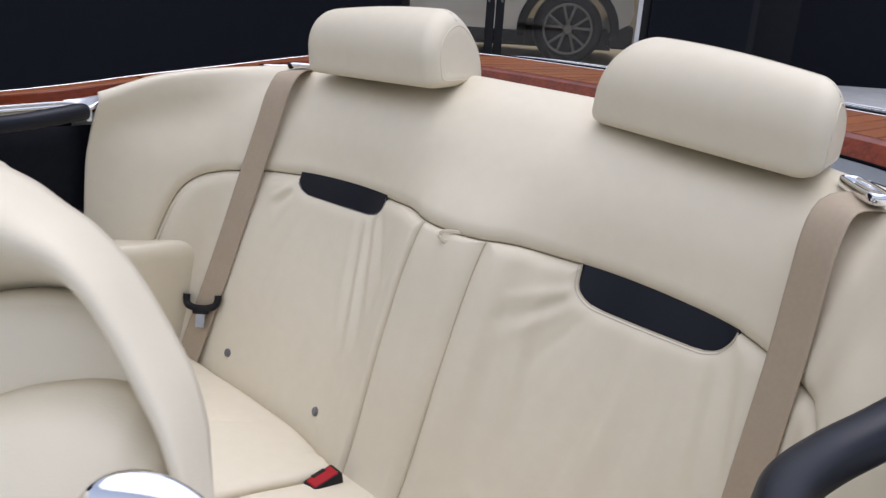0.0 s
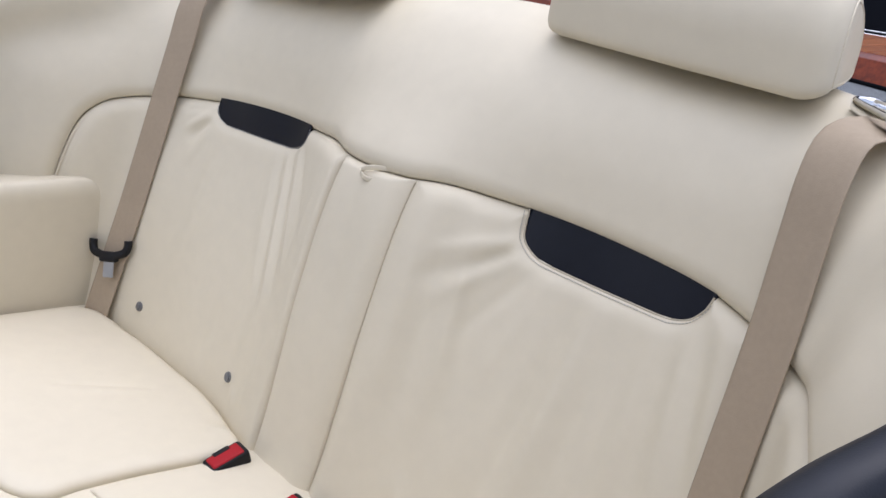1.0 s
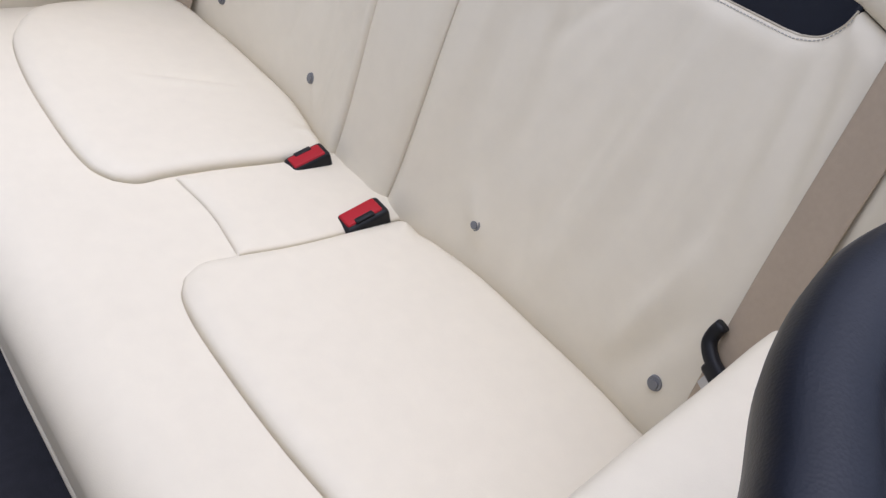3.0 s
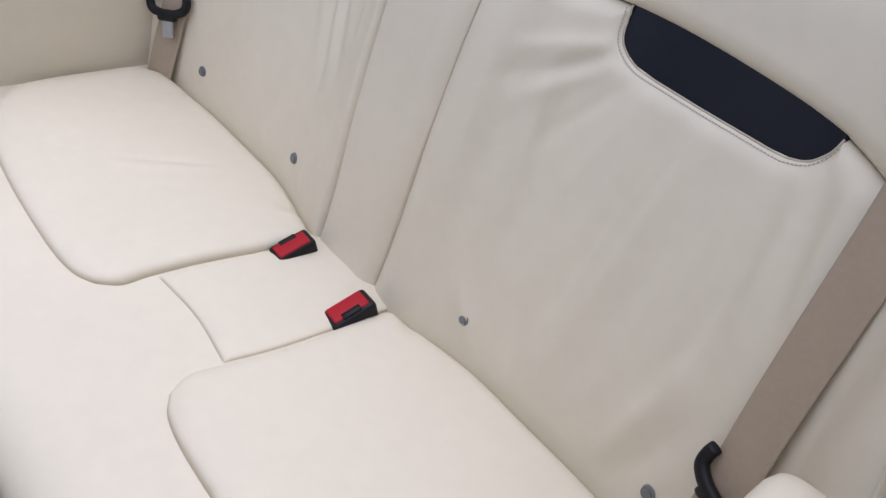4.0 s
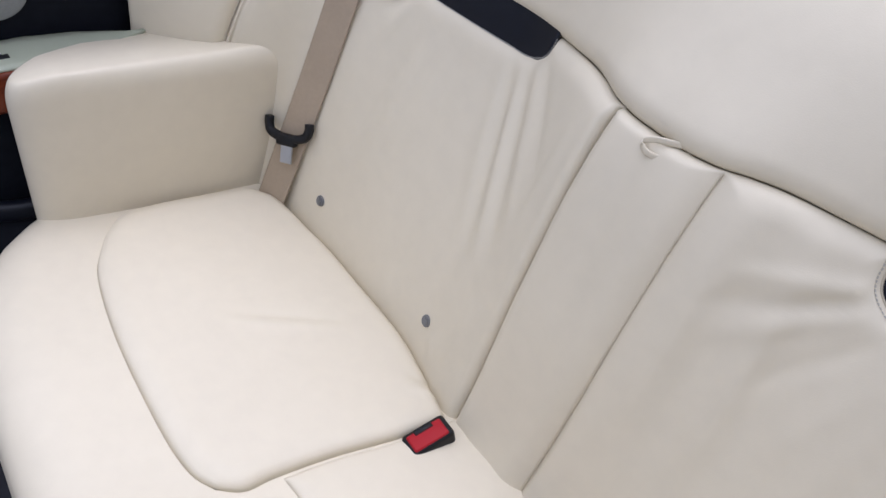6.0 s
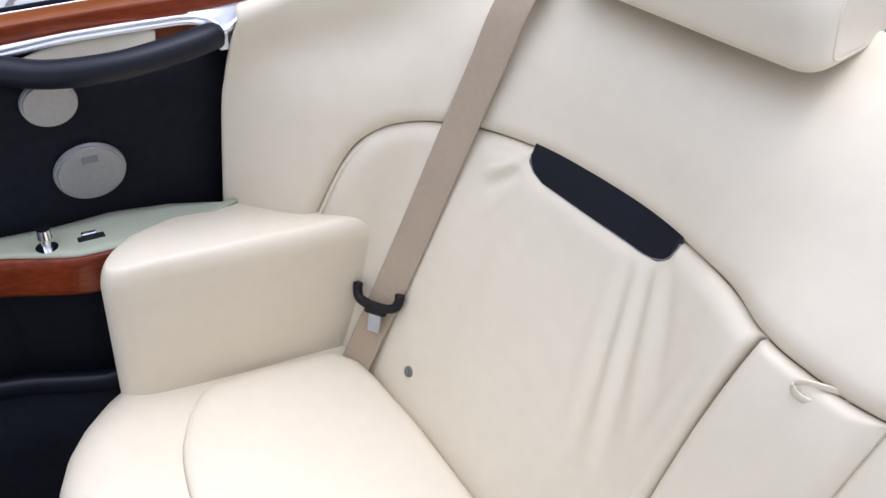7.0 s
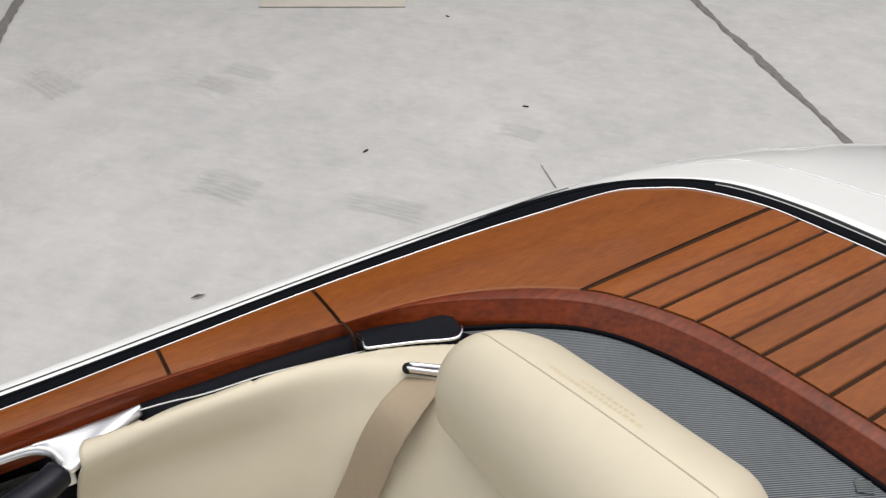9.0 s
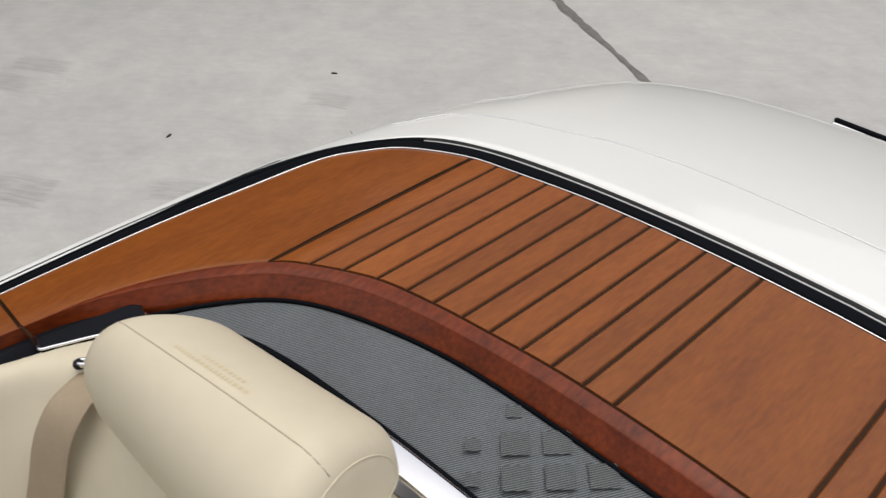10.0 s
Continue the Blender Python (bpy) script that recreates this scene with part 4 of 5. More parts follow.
# seat belts --------------------------------------------------------------
for side in (-1, 1):
    belt = thing("seat_belt", "beige webbing seat belt hanging from a chrome loop", "seat belt", "rear seat belts")
    cx = .526 if side < 0 else .508
    fall = [(.536, .212, 1.045), (.5185, .180, 1.051), (.504, .147, 1.044), (.502, .124, 1.010), (.506, .106, .950), (.5145, .083, .872), (.531, .024, .68), (.547, -.036, .50), (.552, -.050, .45)]
    if side > 0:
        fall = [(x + float(np.interp(z, [.5, .68, .872, .95, 1.01], [-.012, -.009, .002, .006, .007])), y - .004, z) for x, y, z in fall]
    path = curve(mirror(fall, side), 60)
    turn = radians(26 if side < 0 else 18)
    ups = np.tile((-side * math.sin(turn), -math.cos(turn), .3), (60, 1))
    k = np.clip(np.linspace(0, 5, 60), 0, 1)[:, None]
    ups = ups * k + np.array((0, -.35, 1.0)) * (1 - k)
    ob = sweep("webbing", path, flat_ring(.048, .0022, 12, 6), "belt", belt, "woven beige webbing", ups=ups)
    along, across = np.array([-.63, .78, 0]), np.array([.78, .63, 0])  # the bar lies slantwise on the corner
    big = 0.85 if side < 0 else 1.3
    lp = [np.array([cx + (.001 if side < 0 else .010), .209 if side < 0 else .198, 1.059]) + big * u_ * along + big * v_ * (1 if side < 0 else 1.9) * across for u_, v_ in ((-.036, 0), (-.033, -.004), (0, -.005), (.033, -.004), (.036, 0), (.033, .004), (0, .005), (-.033, .004), (-.036, 0))]
    lp = curve(mirror(lp, side), 41)[:-1]
    sweep("loop", lp, flat_ring((.006 if side < 0 else .0045) * big, (.009 if side < 0 else .010) * big, 12, 2.6), "chrome", belt, "polished chrome belt guide loop", closed=True)
    bm = bmesh.new()
    bm.faces.new([bm.verts.new(p + np.array([0, 0, -.006 if side < 0 else .001])) for p in lp[::2]])
    part("slot_plate", bm, "black" if side < 0 else "chrome", belt, "black slot inside the loop" if side < 0 else "chrome plate of the guide", smooth=False)
    if side < 0:
        tip = np.array(lp[0])
        bm = bmesh.new()
        bmesh.ops.create_uvsphere(bm, u_segments=16, v_segments=10, radius=.0065, matrix=Matrix.Translation(tip + (0, 0, -.002)))
        part("end_cap", bm, "black", belt, "black end cap of the guide")
    # plastic belt tongue
    c_ = path[np.argmin(np.abs(path[:, 2] - (.592 if side < 0 else .604)))] + (0, -.004, 0)
    us = curve([(-.0345, 0, .024), (-.0345, 0, .014), (-.030, -.001, .004), (-.018, -.002, -.001), (0, -.002, -.003), (.018, -.002, -.001), (.030, -.001, .004), (.0345, 0, .014), (.0345, 0, .024)], 40)
    rot = Matrix.Translation(c_ + (0, -.006, 0)) @ Matrix.Rotation(-side * turn, 4, "Z") @ Matrix.Rotation(radians(-20), 4, "X") @ Matrix.Rotation(radians(side * 8), 4, "Y")
    tg = sweep("tongue", [rot @ Vector(p) for p in us], flat_ring(.013, .012, 12, 3), "black", belt, "black plastic belt tongue", up=(0, -1, .3))
    bm = box_bm(-.017, .017, -.008, .004, -.014, .004, .004, 2)
    bm.transform(rot)
    part("tongue_core", bm, "black", tg)
    bm = box_bm(-.010, .010, -.003, .0, -.040 if side < 0 else -.026, -.008, .001, 1)
    bm.transform(rot)
    part("latch_plate", bm, "steel", tg, "steel latch plate", smooth=False)

for side, size, bx, by in ((-1, 0.98, -.056, -.083), (1, 1.06, .079, -.086)):  # red buckles at the foot of the back
    bk = thing("belt_buckle", "red and black seat belt buckle standing in the seat gap", "buckle", "belt buckles")
    m_ = Matrix.Translation((bx, by, .497)) @ Matrix.Rotation(radians(-2), 4, "Z") @ Matrix.Rotation(radians(12), 4, "X") @ Matrix.Scale(size, 4)
    bm = box_bm(-.016, .016, -.028, .029, -.040, .004, .0055, 3)
    bm.transform(m_)
    body_ = part("housing", bm, "black", bk, "black plastic housing")
    bm = box_bm(-.0130 if side > 0 else -.0105, .0105 if side > 0 else .0130, -.0235, .0225, .002, .0062, .0025, 3)
    bm.transform(m_)
    part("push_button", bm, "red", bk, "red push button")
    bm = box_bm(.0045, .0125, -.013, .011, .0035, .0070, .0008, 1)
    for v in bm.verts:
        v.co.x *= side
    bm.transform(m_)
    part("slot", bm, "black", body_)

# rear side trim: panel, loudspeakers, tray, grab handle --------------------
PANEL = [(.745, .15), (.748, .40), (.742, .60), (.735, .72), (.722, .82), (.708, .89), (.704, .930)]


def panel_x(z):
    return float(np.interp(z, [p[1] for p in PANEL], [p[0] for p in PANEL]))


for side in (-1, 1):
    trim = thing("side_trim_panel", "navy side trim with loudspeakers, wooden tray edge and grab handle", "trim panel", "side trims")
    ys = np.linspace(-.135, -1.25 if side < 0 else -.46, 24)
    P = np.array([[(x, y, z) for y in ys] for x, z in PANEL])
    sheet("panel", mirror(P, side), "navy_flat", trim, "dark navy padded panel", thick=0.006, flip=side < 0)
    for cy, cz, r in ((-.354, .896, .0285), (-.322, .790, .0395)):
        nx, nz = .97, .22
        bm = bmesh.new()
        for rr, dep, off in ((r * 1.09, .004, 0.0), (r, .004, .003)):
            bmesh.ops.create_cone(bm, cap_ends=True, segments=48, radius1=rr, radius2=rr * .97, depth=dep, matrix=Matrix.Translation((panel_x(cz) - .004 - off, cy, cz)) @ Matrix.Rotation(radians(-90 - 11), 4, "Y"))
        for v in bm.verts:
            v.co.x *= side
        sp = part("loudspeaker", bm, "grille", trim, "round grey loudspeaker grille", smooth=False)
        if r > .035:
            bm = box_bm(-.009, .009, -.0015, .0015, -.004, .004)
            bm.transform(Matrix.Translation((side * (panel_x(.812) - .0105), cy, .812)) @ Matrix.Rotation(radians(90), 4, "Z"))
            part("badge_bar", bm, "button", sp, smooth=False)
    hp = curve(mirror([(.676, -.168, .961), (.664, -.186, .962), (.653, -.224, .959), (.649, -.275, .953), (.660, -.322, .947), (.680, -.36, .942), (.703, -.395, .943), (.718, -.43, .945)] if side < 0 else [(.684, -.146, .972), (.670, -.175, .959), (.656, -.22, .950), (.652, -.275, .948), (.664, -.322, .947), (.685, -.36, .947), (.703, -.395, .948), (.718, -.43, .950)], side), 60)
    sweep("grab_handle", hp, flat_ring(.031 if side < 0 else .034, .030 if side < 0 else .036, 16, 2.6), "navy", trim, "padded navy leather grab handle")
    if side < 0:
        la = curve([(.724, -.222, .956), (.730, -.242, .9628), (.730, -.292, .9606), (.730, -.328, .956), (.730, -.369, .942)], 24)
        lb = curve([(.722, -.224, .944), (.725, -.272, .926), (.725, -.320, .924), (.725, -.350, .926), (.727, -.376, .932)], 24)
        sheet("pocket_lining", mirror(np.array([la + f * (lb - la) for f in np.linspace(0, 1, 5)]), side), "leather", trim, "cream lining behind the handle", thick=0.004, flip=side < 0)
    # tray with wooden edge
    edge = curve([(.650, -.26), (.652, -.352), (.657, -.375), (.672, -.41), (.692, -.46), (.712, -.56), (.722, -.75)], 40)
    inner_edge = np.concatenate([curve([(.690, -.15), (.668, -.21), (.650, -.26)], 10)[:-1], edge])
    rear = lambda y: float(np.interp(y, [-.75, -.435, -.376, -.305, -.236, -.175], [.745, .724, .720, .726, .714, .692]))
    top = np.array([[(x + f * max(.002, rear(y) - x), y, .716 + .002 * f) for x, y in inner_edge] for f in np.linspace(0, 1, 6)])
    sheet("tray", mirror(top, side), "sage", trim, "pale sage leather tray top", thick=0.006, flip=side > 0)
    sweep("wooden_edge", mirror(np.array([(x, y, .690) for x, y in edge]), side), flat_ring(.014, .056, 16, 3), "mahogany", trim, "polished mahogany tray edge")
    back_ = np.array([[(x + .05 + .02 * f, y, .66 - .30 * f) for x, y in edge] for f in np.linspace(0, 1, 4)])
    sheet("bin_back", mirror(back_, side), "navy_flat", trim, thick=0.004)
    sweep("bin_lip", mirror(np.array([(x + .012, y, .500) for x, y in edge]), side), flat_ring(.022, .030, 14, 3), "navy", trim, "navy leather lip of the storage bin")
    low_ = np.array([[(x + .012, y, .495 - .38 * f) for x, y in edge] for f in np.linspace(0, 1, 4)])
    sheet("lower_panel", mirror(low_, side), "navy_flat", trim, thick=0.004)
    # switch plate and chrome knob
    bm = box_bm(-.011, .011, -.017, .017, 0, .005, .0012, 1)
    bm.transform(Matrix.Translation((side * .686, -.342, .718)))
    sw = part("switch", bm, "black", trim, "black window switch", smooth=False)
    bm = box_bm(-.0035, .0035, -.010, .008, .005, .010, .001, 1)
    bm.transform(Matrix.Translation((side * .686, -.342, .718)))
    part("toggle", bm, "chrome", sw, "chrome toggle", smooth=False)
    bm = bmesh.new()
    for r1, r2, z0, z1 in ((.014, .013, .718, .723), (.006, .005, .723, .738), (.0095, .0085, .738, .750)):
        bmesh.ops.create_cone(bm, cap_ends=True, segments=24, radius1=r1, radius2=r2, depth=z1 - z0, matrix=Matrix.Translation((side * .682, -.393, (z0 + z1) / 2)))
    part("knob", bm, "chrome", trim, "chrome lever knob in a dark ring", smooth=False)
    # bright capping at the front of the wing and navy filler beside the rail
    if side < 0:
        co_ = [(.743, -1.25, .865), (.742, -.6, .932), (.7345, -.384, .955), (.731, -.326, .961), (.727, -.265, .966), (.7225, -.222, .969), (.718, -.184, .973), (.714, -.160, .976), (.710, -.130, .981), (.706, -.100, .985), (.7025, -.070, .990)]
        ci_ = [(.738, -1.25, .864), (.734, -.6, .929), (.7255, -.385, .955), (.722, -.327, .963), (.7215, -.267, .966), (.720, -.224, .968), (.7155, -.187, .970), (.700, -.168, .970), (.667, -.158, .972), (.676, -.125, .984), (.6935, -.071, .991)]
        lip_ = [(.7345, -.60, .931), (.7255, -.385, .957), (.722, -.327, .965), (.7215, -.267, .968), (.720, -.224, .970), (.7155, -.187, .972), (.702, -.168, .972), (.680, -.161, .972)]
        # bright metal lip in white paint, for the sky it reflects
        sweep("capping_lip", mirror(curve(lip_, 50), side), ring(.0022, 8), "paint", trim, "thin lip of the metal capping, sky reflection painted white")
        line_ = [(.6935, -.073, .992), (.6832, -.042, .9985), (.6675, -.004, 1.0065), (.6536, .0587, 1.0165), (.6335, .1205, 1.0265), (.6183, .172, 1.0315)]
        sweep("edge_line", mirror(curve(line_, 60), side), ring(.0009, 6), "paint", trim, "hair-thin white line beside the seat wing")
        co_, ci_ = dense(np.array(co_), np.linspace(0, 10, 120)), dense(np.array(ci_), np.linspace(0, 10, 120))
        # metal end piece, its sky reflection painted white as well
        box("capping_tab", -.676, -.668, -.164, -.153, .944, .972, "paint", trim, "small end of the metal capping, sky reflection painted white", bevel=.002)
        k_ = ci_[:, 1] < -.172
        lp_ = ci_[k_]
        sheet("ledge", mirror(np.array([lp_ + (.014, 0, -.005), lp_ + (.013, 0, -.012), lp_ + (.013, 0, -.024), lp_ + (.014, 0, -.05)]), side), "navy_flat", trim, "dark padded ledge under the capping", thick=.003, flip=side < 0)
    else:
        co_ = curve([(.735, -.17, .975), (.725, -.12, .985), (.71, -.07, .990)], 120)
        ci_ = curve([(.700, -.185, .970), (.696, -.12, .984), (.705, -.065, .990)], 120)
    co_, ci_ = co_ + (0, 0, .001), ci_ + (0, 0, -.003)
    cap = np.array([ci_ + (0.001, 0, -.004), ci_ + (0.0005, 0, -.002), ci_ + (.003, 0, .001), ci_ + .5 * (co_ - ci_) + (0, 0, .002), co_ + (-.002, 0, 0), co_ + (0, 0, -.010)])
    sheet("bright_capping", mirror(dense(cap, np.linspace(0, 5, 21)), side), "satin", trim, "satin bright metal capping", thick=0.002, flip=side < 0)
    hh = curve(RAIL_IN, 200)
    k = (hh[:, 1] > (-.072 if side < 0 else -.09)) & (hh[:, 1] < .30)
    a_ = hh[k][::4]
    fill = np.array([a_ + (0.004, 0, -.009), a_ + (-.010, -.003, -.008), a_ + (-.020, -.006, -.020), a_ + (-.034, -.008, -.055)])
    sheet("filler_strip", mirror(fill, side), "navy_flat", trim, "navy filler strip beside the rail", thick=0.004, flip=side < 0)
    plate = np.array([[(.641, .172, 1.036), (.622, .284, 1.040)], [(.627, .171, 1.046), (.611, .275, 1.048)], [(.605, .167, 1.047), (.569, .262, 1.049)], [(.601, .166, 1.025), (.564, .259, 1.025)]])
    plate = np.concatenate([plate, plate[:, 1:] + np.array([[(-.006, .010, -.002)], [(-.014, .011, -.001)], [(.004, .018, 0)], [(.002, .018, 0)]])], 1)
    sheet("hinge_plate", mirror(plate, side), "navy_flat", trim, "navy hood hinge cover", thick=0.006, flip=side < 0, smooth=False)
    ch = curve(mirror([(.633, .170, 1.046), (.620, .168, 1.049), (.605, .1655, 1.050), (.599, .180, 1.050), (.584, .220, 1.051), (.568, .2605, 1.051), (.572, .276, 1.051), (.583, .284, 1.050)], side), 60)
    sweep("hinge_trim", ch, ring(.0021, 8), "chrome", trim, "thin chrome outline")

floor = box("cabin_floor", -.76, .76, -1.6, .1, .14, .17, "carpet")
floor.matrix_world = CAR
tagged(floor, "dark carpeted cabin floor", "floor", kind="structure")

# front seat ---------------------------------------------------------------
fs = thing("front_seat", "unseen cream leather front seat back, added to block low light with rolled edge and chrome handle", "seat")
TILTED = np.array(pose(.516, -.660, 1.090, 72, -5, 45))  # the back leans forwards, to let people into the rear


def on_seat(pts):
    pts = np.asarray(pts, float)
    return pts @ TILTED[:3, :3].T + TILTED[:3, 3]


def swell(name, a, b, heights, label, fade):
    """A padded strip between two edges of the seat back, (x, y) in its plane, with heights across it that settle as fade falls."""
    a, b = (dense(np.array(e), np.linspace(0, 18, 60)) for e in (a, b))
    hs = dense(np.array(heights, float)[:, None], np.linspace(0, len(heights) - 1, 28))[:, 0]
    rows_f = np.linspace(0, 1, 28) ** (1.0 if heights[-1] < -.03 else 1.4)
    rows_ = [np.concatenate([a + f * (b - a), (h_ * fade + min(h_, .0) * .2 * (1 - fade) + max(h_, 0) * (1 - fade))[:, None]], 1) for f, h_ in zip(rows_f, hs)]
    return sheet(name, on_seat(np.array(rows_)), "leather", fs, label, thick=.002)


OUTER = [(-.16, .125), (-.09, .101), (-.0411, .0782), (-.0327, .0732), (-.0223, .0677), (-.0118, .0599), (-.0013, .0525), (.0071, .0441), (.0155, .0336), (.0238, .0199), (.0301, .0083), (.0354, -.0023), (.0389, -.0128), (.0412, -.0234), (.0429, -.0339), (.0443, -.0424), (.0456, -.0491), (.0473, -.0592), (.050, -.12)]
GROOVE = [(-.16, .026), (-.10, .0245), (-.0514, .025), (-.0425, .0263), (-.0314, .0274), (-.0202, .0276), (-.0091, .0263), (-.0025, .0234), (.0042, .0173), (.0108, .0073), (.0164, -.0028), (.0208, -.0113), (.0264, -.0184), (.0313, -.0250), (.0360, -.0350), (.0400, -.0430), (.0425, -.0495), (.0450, -.0595), (.048, -.12)]
LOBE = [(-.16, -.039), (-.09, -.025), (-.0413, -.0140), (-.0329, -.0118), (-.0224, -.0088), (-.0119, -.0072), (-.0014, -.0064), (.0040, -.0064), (.0091, -.0068), (.0140, -.0080), (.0182, -.0098), (.0221, -.0125), (.0272, -.0192), (.0320, -.0258), (.0350, -.0350), (.0385, -.0432), (.0405, -.0497), (.043, -.0597), (.046, -.12)]
FOOT = [(-.16 + .010 * k, -.30) for k in range(19)]
BACK = [(x - .024, y - .022) for x, y in OUTER]
fade = np.interp(np.linspace(0, 18, 60), [13, 15.6], [1, 0])  # the groove runs out where the roll ends
swell("rolled_edge", OUTER, GROOVE, (-.010, .006, .015, .019, .019, .015, .006, -.008, -.022, -.036), "padded cream leather edge roll", fade)
swell("back_panel", GROOVE, LOBE, (-.036, -.017, -.013, -.011, -.010, -.010, -.010, -.010), "recessed cream leather seat back", fade)
swell("lower_lobe", LOBE, FOOT, (-.010, .010, .018, .023, .026, .027, .027, .026, .024, .022, .020, .018), "padded cream leather lower back", fade)
swell("front_face", OUTER, BACK, (-.010, -.018, -.030, -.050), "cream leather seat front", fade)
bm = bmesh.new()
bmesh.ops.create_uvsphere(bm, u_segments=32, v_segments=16, radius=1)
for v in bm.verts:
    x, y, z = v.co
    v.co = Vector(on_seat([.024 * x + .035 - .006 * y, .012 * y - .0405 - .005 * x * x, .006 * z + .031]))
part("handle", bm, "chrome", fs, "polished chrome tilt handle")
box("squab", -.02, .50, -1.36, -.86, .25, .50, "leather", fs, "front seat cushion", bevel=.05)
# unseen upright back, added to keep low front light off the rear bench
bm = box_bm(-.25, .25, -.075, .075, -.36, .36, .055, 4)
bm.transform(pose(.24, -.905, .76, -7, 0, 0))
part("back_rest", bm, "leather", fs, "unseen cream leather front seat back, added to block low light")
box("seat_foot", .05, .42, -1.2, -.85, .17, .25, "black", fs, "seat runner", bevel=.01)

# ground -------------------------------------------------------------------
def noisy_strip(p, q, width, z, seed, n=120):
    rnd = random.Random(seed)
    p, q = np.array(p, float), np.array(q, float)
    d = (q - p) / np.linalg.norm(q - p)
    s = np.array([-d[1], d[0]])
    A, B = [], []
    wa = wb = 0
    for f in np.linspace(0, 1, n):
        wa, wb = .7 * wa + rnd.uniform(-.2, .2) * width, .7 * wb + rnd.uniform(-.2, .2) * width
        c = p + f * (q - p)
        A.append((*(c + s * (width / 2 + wa)), z))
        B.append((*(c - s * (width / 2 + wb)), z))
    return np.array([A, B])


g = 400
ground = mesh("ground", [(-g, -g, 0), (g, -g, 0), (g, g, 0), (-g, g, 0)], [(0, 1, 2, 3)], "concrete", smooth=False)
tagged(ground, "pale grey broom-finished concrete yard", "ground", kind="structure")
for p, q, wd, sd in (((-9.0, 6.77), (6.0, -.54), .046, 1), ((-12.0, 3.10), (6.0, -3.80), .042, 2)):
    tagged(sheet("slab_joint", noisy_strip(p, q, wd, .003, sd, 400), "joint", None, flip=True), "dark dirty joint between concrete slabs", "joint", "slab joints", kind="structure")

sc = bpy.data.materials.new("faint_scuff")
sc.use_nodes = True
nt = sc.node_tree
b_ = nt.nodes["Principled BSDF"]
b_.inputs["Base Color"].default_value, b_.inputs["Roughness"].default_value = (.20, .20, .20, 1), .9
tc, sx3, ax, ay, pw, bx, nz, mu, mr, mp_ = (nt.nodes.new("ShaderNode" + k) for k in ("TexCoord", "SeparateXYZ", "Math", "Math", "Math", "MapRange", "TexNoise", "Math", "MapRange", "Mapping"))
ax.operation, ay.operation, pw.operation, mu.operation = "ABSOLUTE", "ABSOLUTE", "MAXIMUM", "MULTIPLY"
bx.inputs["From Min"].default_value, bx.inputs["From Max"].default_value, bx.inputs["To Min"].default_value, bx.inputs["To Max"].default_value = .45, 1.0, 1, 0
nz.inputs["Scale"].default_value, nz.inputs["Detail"].default_value, nz.inputs["Roughness"].default_value = 3.0, 6, .65
mr.inputs["From Min"].default_value, mr.inputs["From Max"].default_value, mr.inputs["To Max"].default_value = .34, .66, .22
mp_.inputs["Scale"].default_value = (.5, 3.2, 1)
mp_.inputs["Rotation"].default_value = (0, 0, .12)
for a_, c_ in ((tc.outputs["Object"], sx3.inputs[0]), (sx3.outputs[0], ax.inputs[0]), (sx3.outputs[1], ay.inputs[0]), (ax.outputs[0], pw.inputs[0]), (ay.outputs[0], pw.inputs[1]), (pw.outputs[0], bx.inputs[0]), (tc.outputs["Object"], mp_.inputs[0]), (mp_.outputs[0], nz.inputs[0]), (bx.outputs[0], mu.inputs[0]), (nz.outputs[0], mu.inputs[1]), (mu.outputs[0], mr.inputs[0]), (mr.outputs[0], b_.inputs["Alpha"])):
    nt.links.new(a_, c_)
M["scuff"] = sc
for x, y, sx_, sy_, ang in ((-3.505, 1.018, .19, .13, 35), (-3.555, 1.205, .24, .12, 35), (-2.412, 1.968, .17, .11, 35), (-2.635, .715, .22, .16, 35), (-2.20, 1.17, .26, .12, 40), (-3.9, .35, .3, .16, 20)):
    s_ = mesh("tyre_scuff", [(-1, -1, 0), (1, -1, 0), (1, 1, 0), (-1, 1, 0)], [(0, 1, 2, 3)], "scuff", smooth=False)
    s_.matrix_world = pose(x, y, .004, 0, 0, ang) @ Matrix.Diagonal((sx_, sy_, 1, 1))
    tagged(s_, "faint dark tyre scuff on the concrete", "scuff mark", "scuffs", kind="structure")
pale = sc.copy()
pale.name = "pale_smear"
pale.node_tree.nodes["Principled BSDF"].inputs["Base Color"].default_value = (.66, .65, .64, 1)
[n for n in pale.node_tree.nodes if n.type == "MAPPING"][0].inputs["Scale"].default_value = (2.2, 3.0, 1)
M["pale"] = pale
for x, y, sx_, sy_, ang in ((-3.89, .34, .22, .5, 40), (-3.31, .27, .20, .42, 30), (-3.05, .12, .3, .35, 35), (-3.5, 1.0, .5, .2, 35)):
    s_ = mesh("pale_smear", [(-1, -1, 0), (1, -1, 0), (1, 1, 0), (-1, 1, 0)], [(0, 1, 2, 3)], "pale", smooth=False)
    s_.matrix_world = pose(x, y, .0055, 0, 0, ang) @ Matrix.Diagonal((sx_, sy_, 1, 1))
    tagged(s_, "faint pale cement smear on the concrete", "stain", "pale smears", kind="structure")
tagged(sheet("ground_crack", noisy_strip((-2.15, 1.87), (-1.96, 1.80), .006, .003, 7, 30), "joint", None, flip=True), "short hairline crack in the concrete", "crack", kind="structure")
lf = mesh("dry_leaf", [(-.035, 0, .004), (0, .009, .014), (.040, .006, .006), (0, -.007, .010), (0, 0, .006)], [(0, 4, 1), (1, 4, 2), (2, 4, 3), (3, 4, 0)], "leaf", smooth=False)
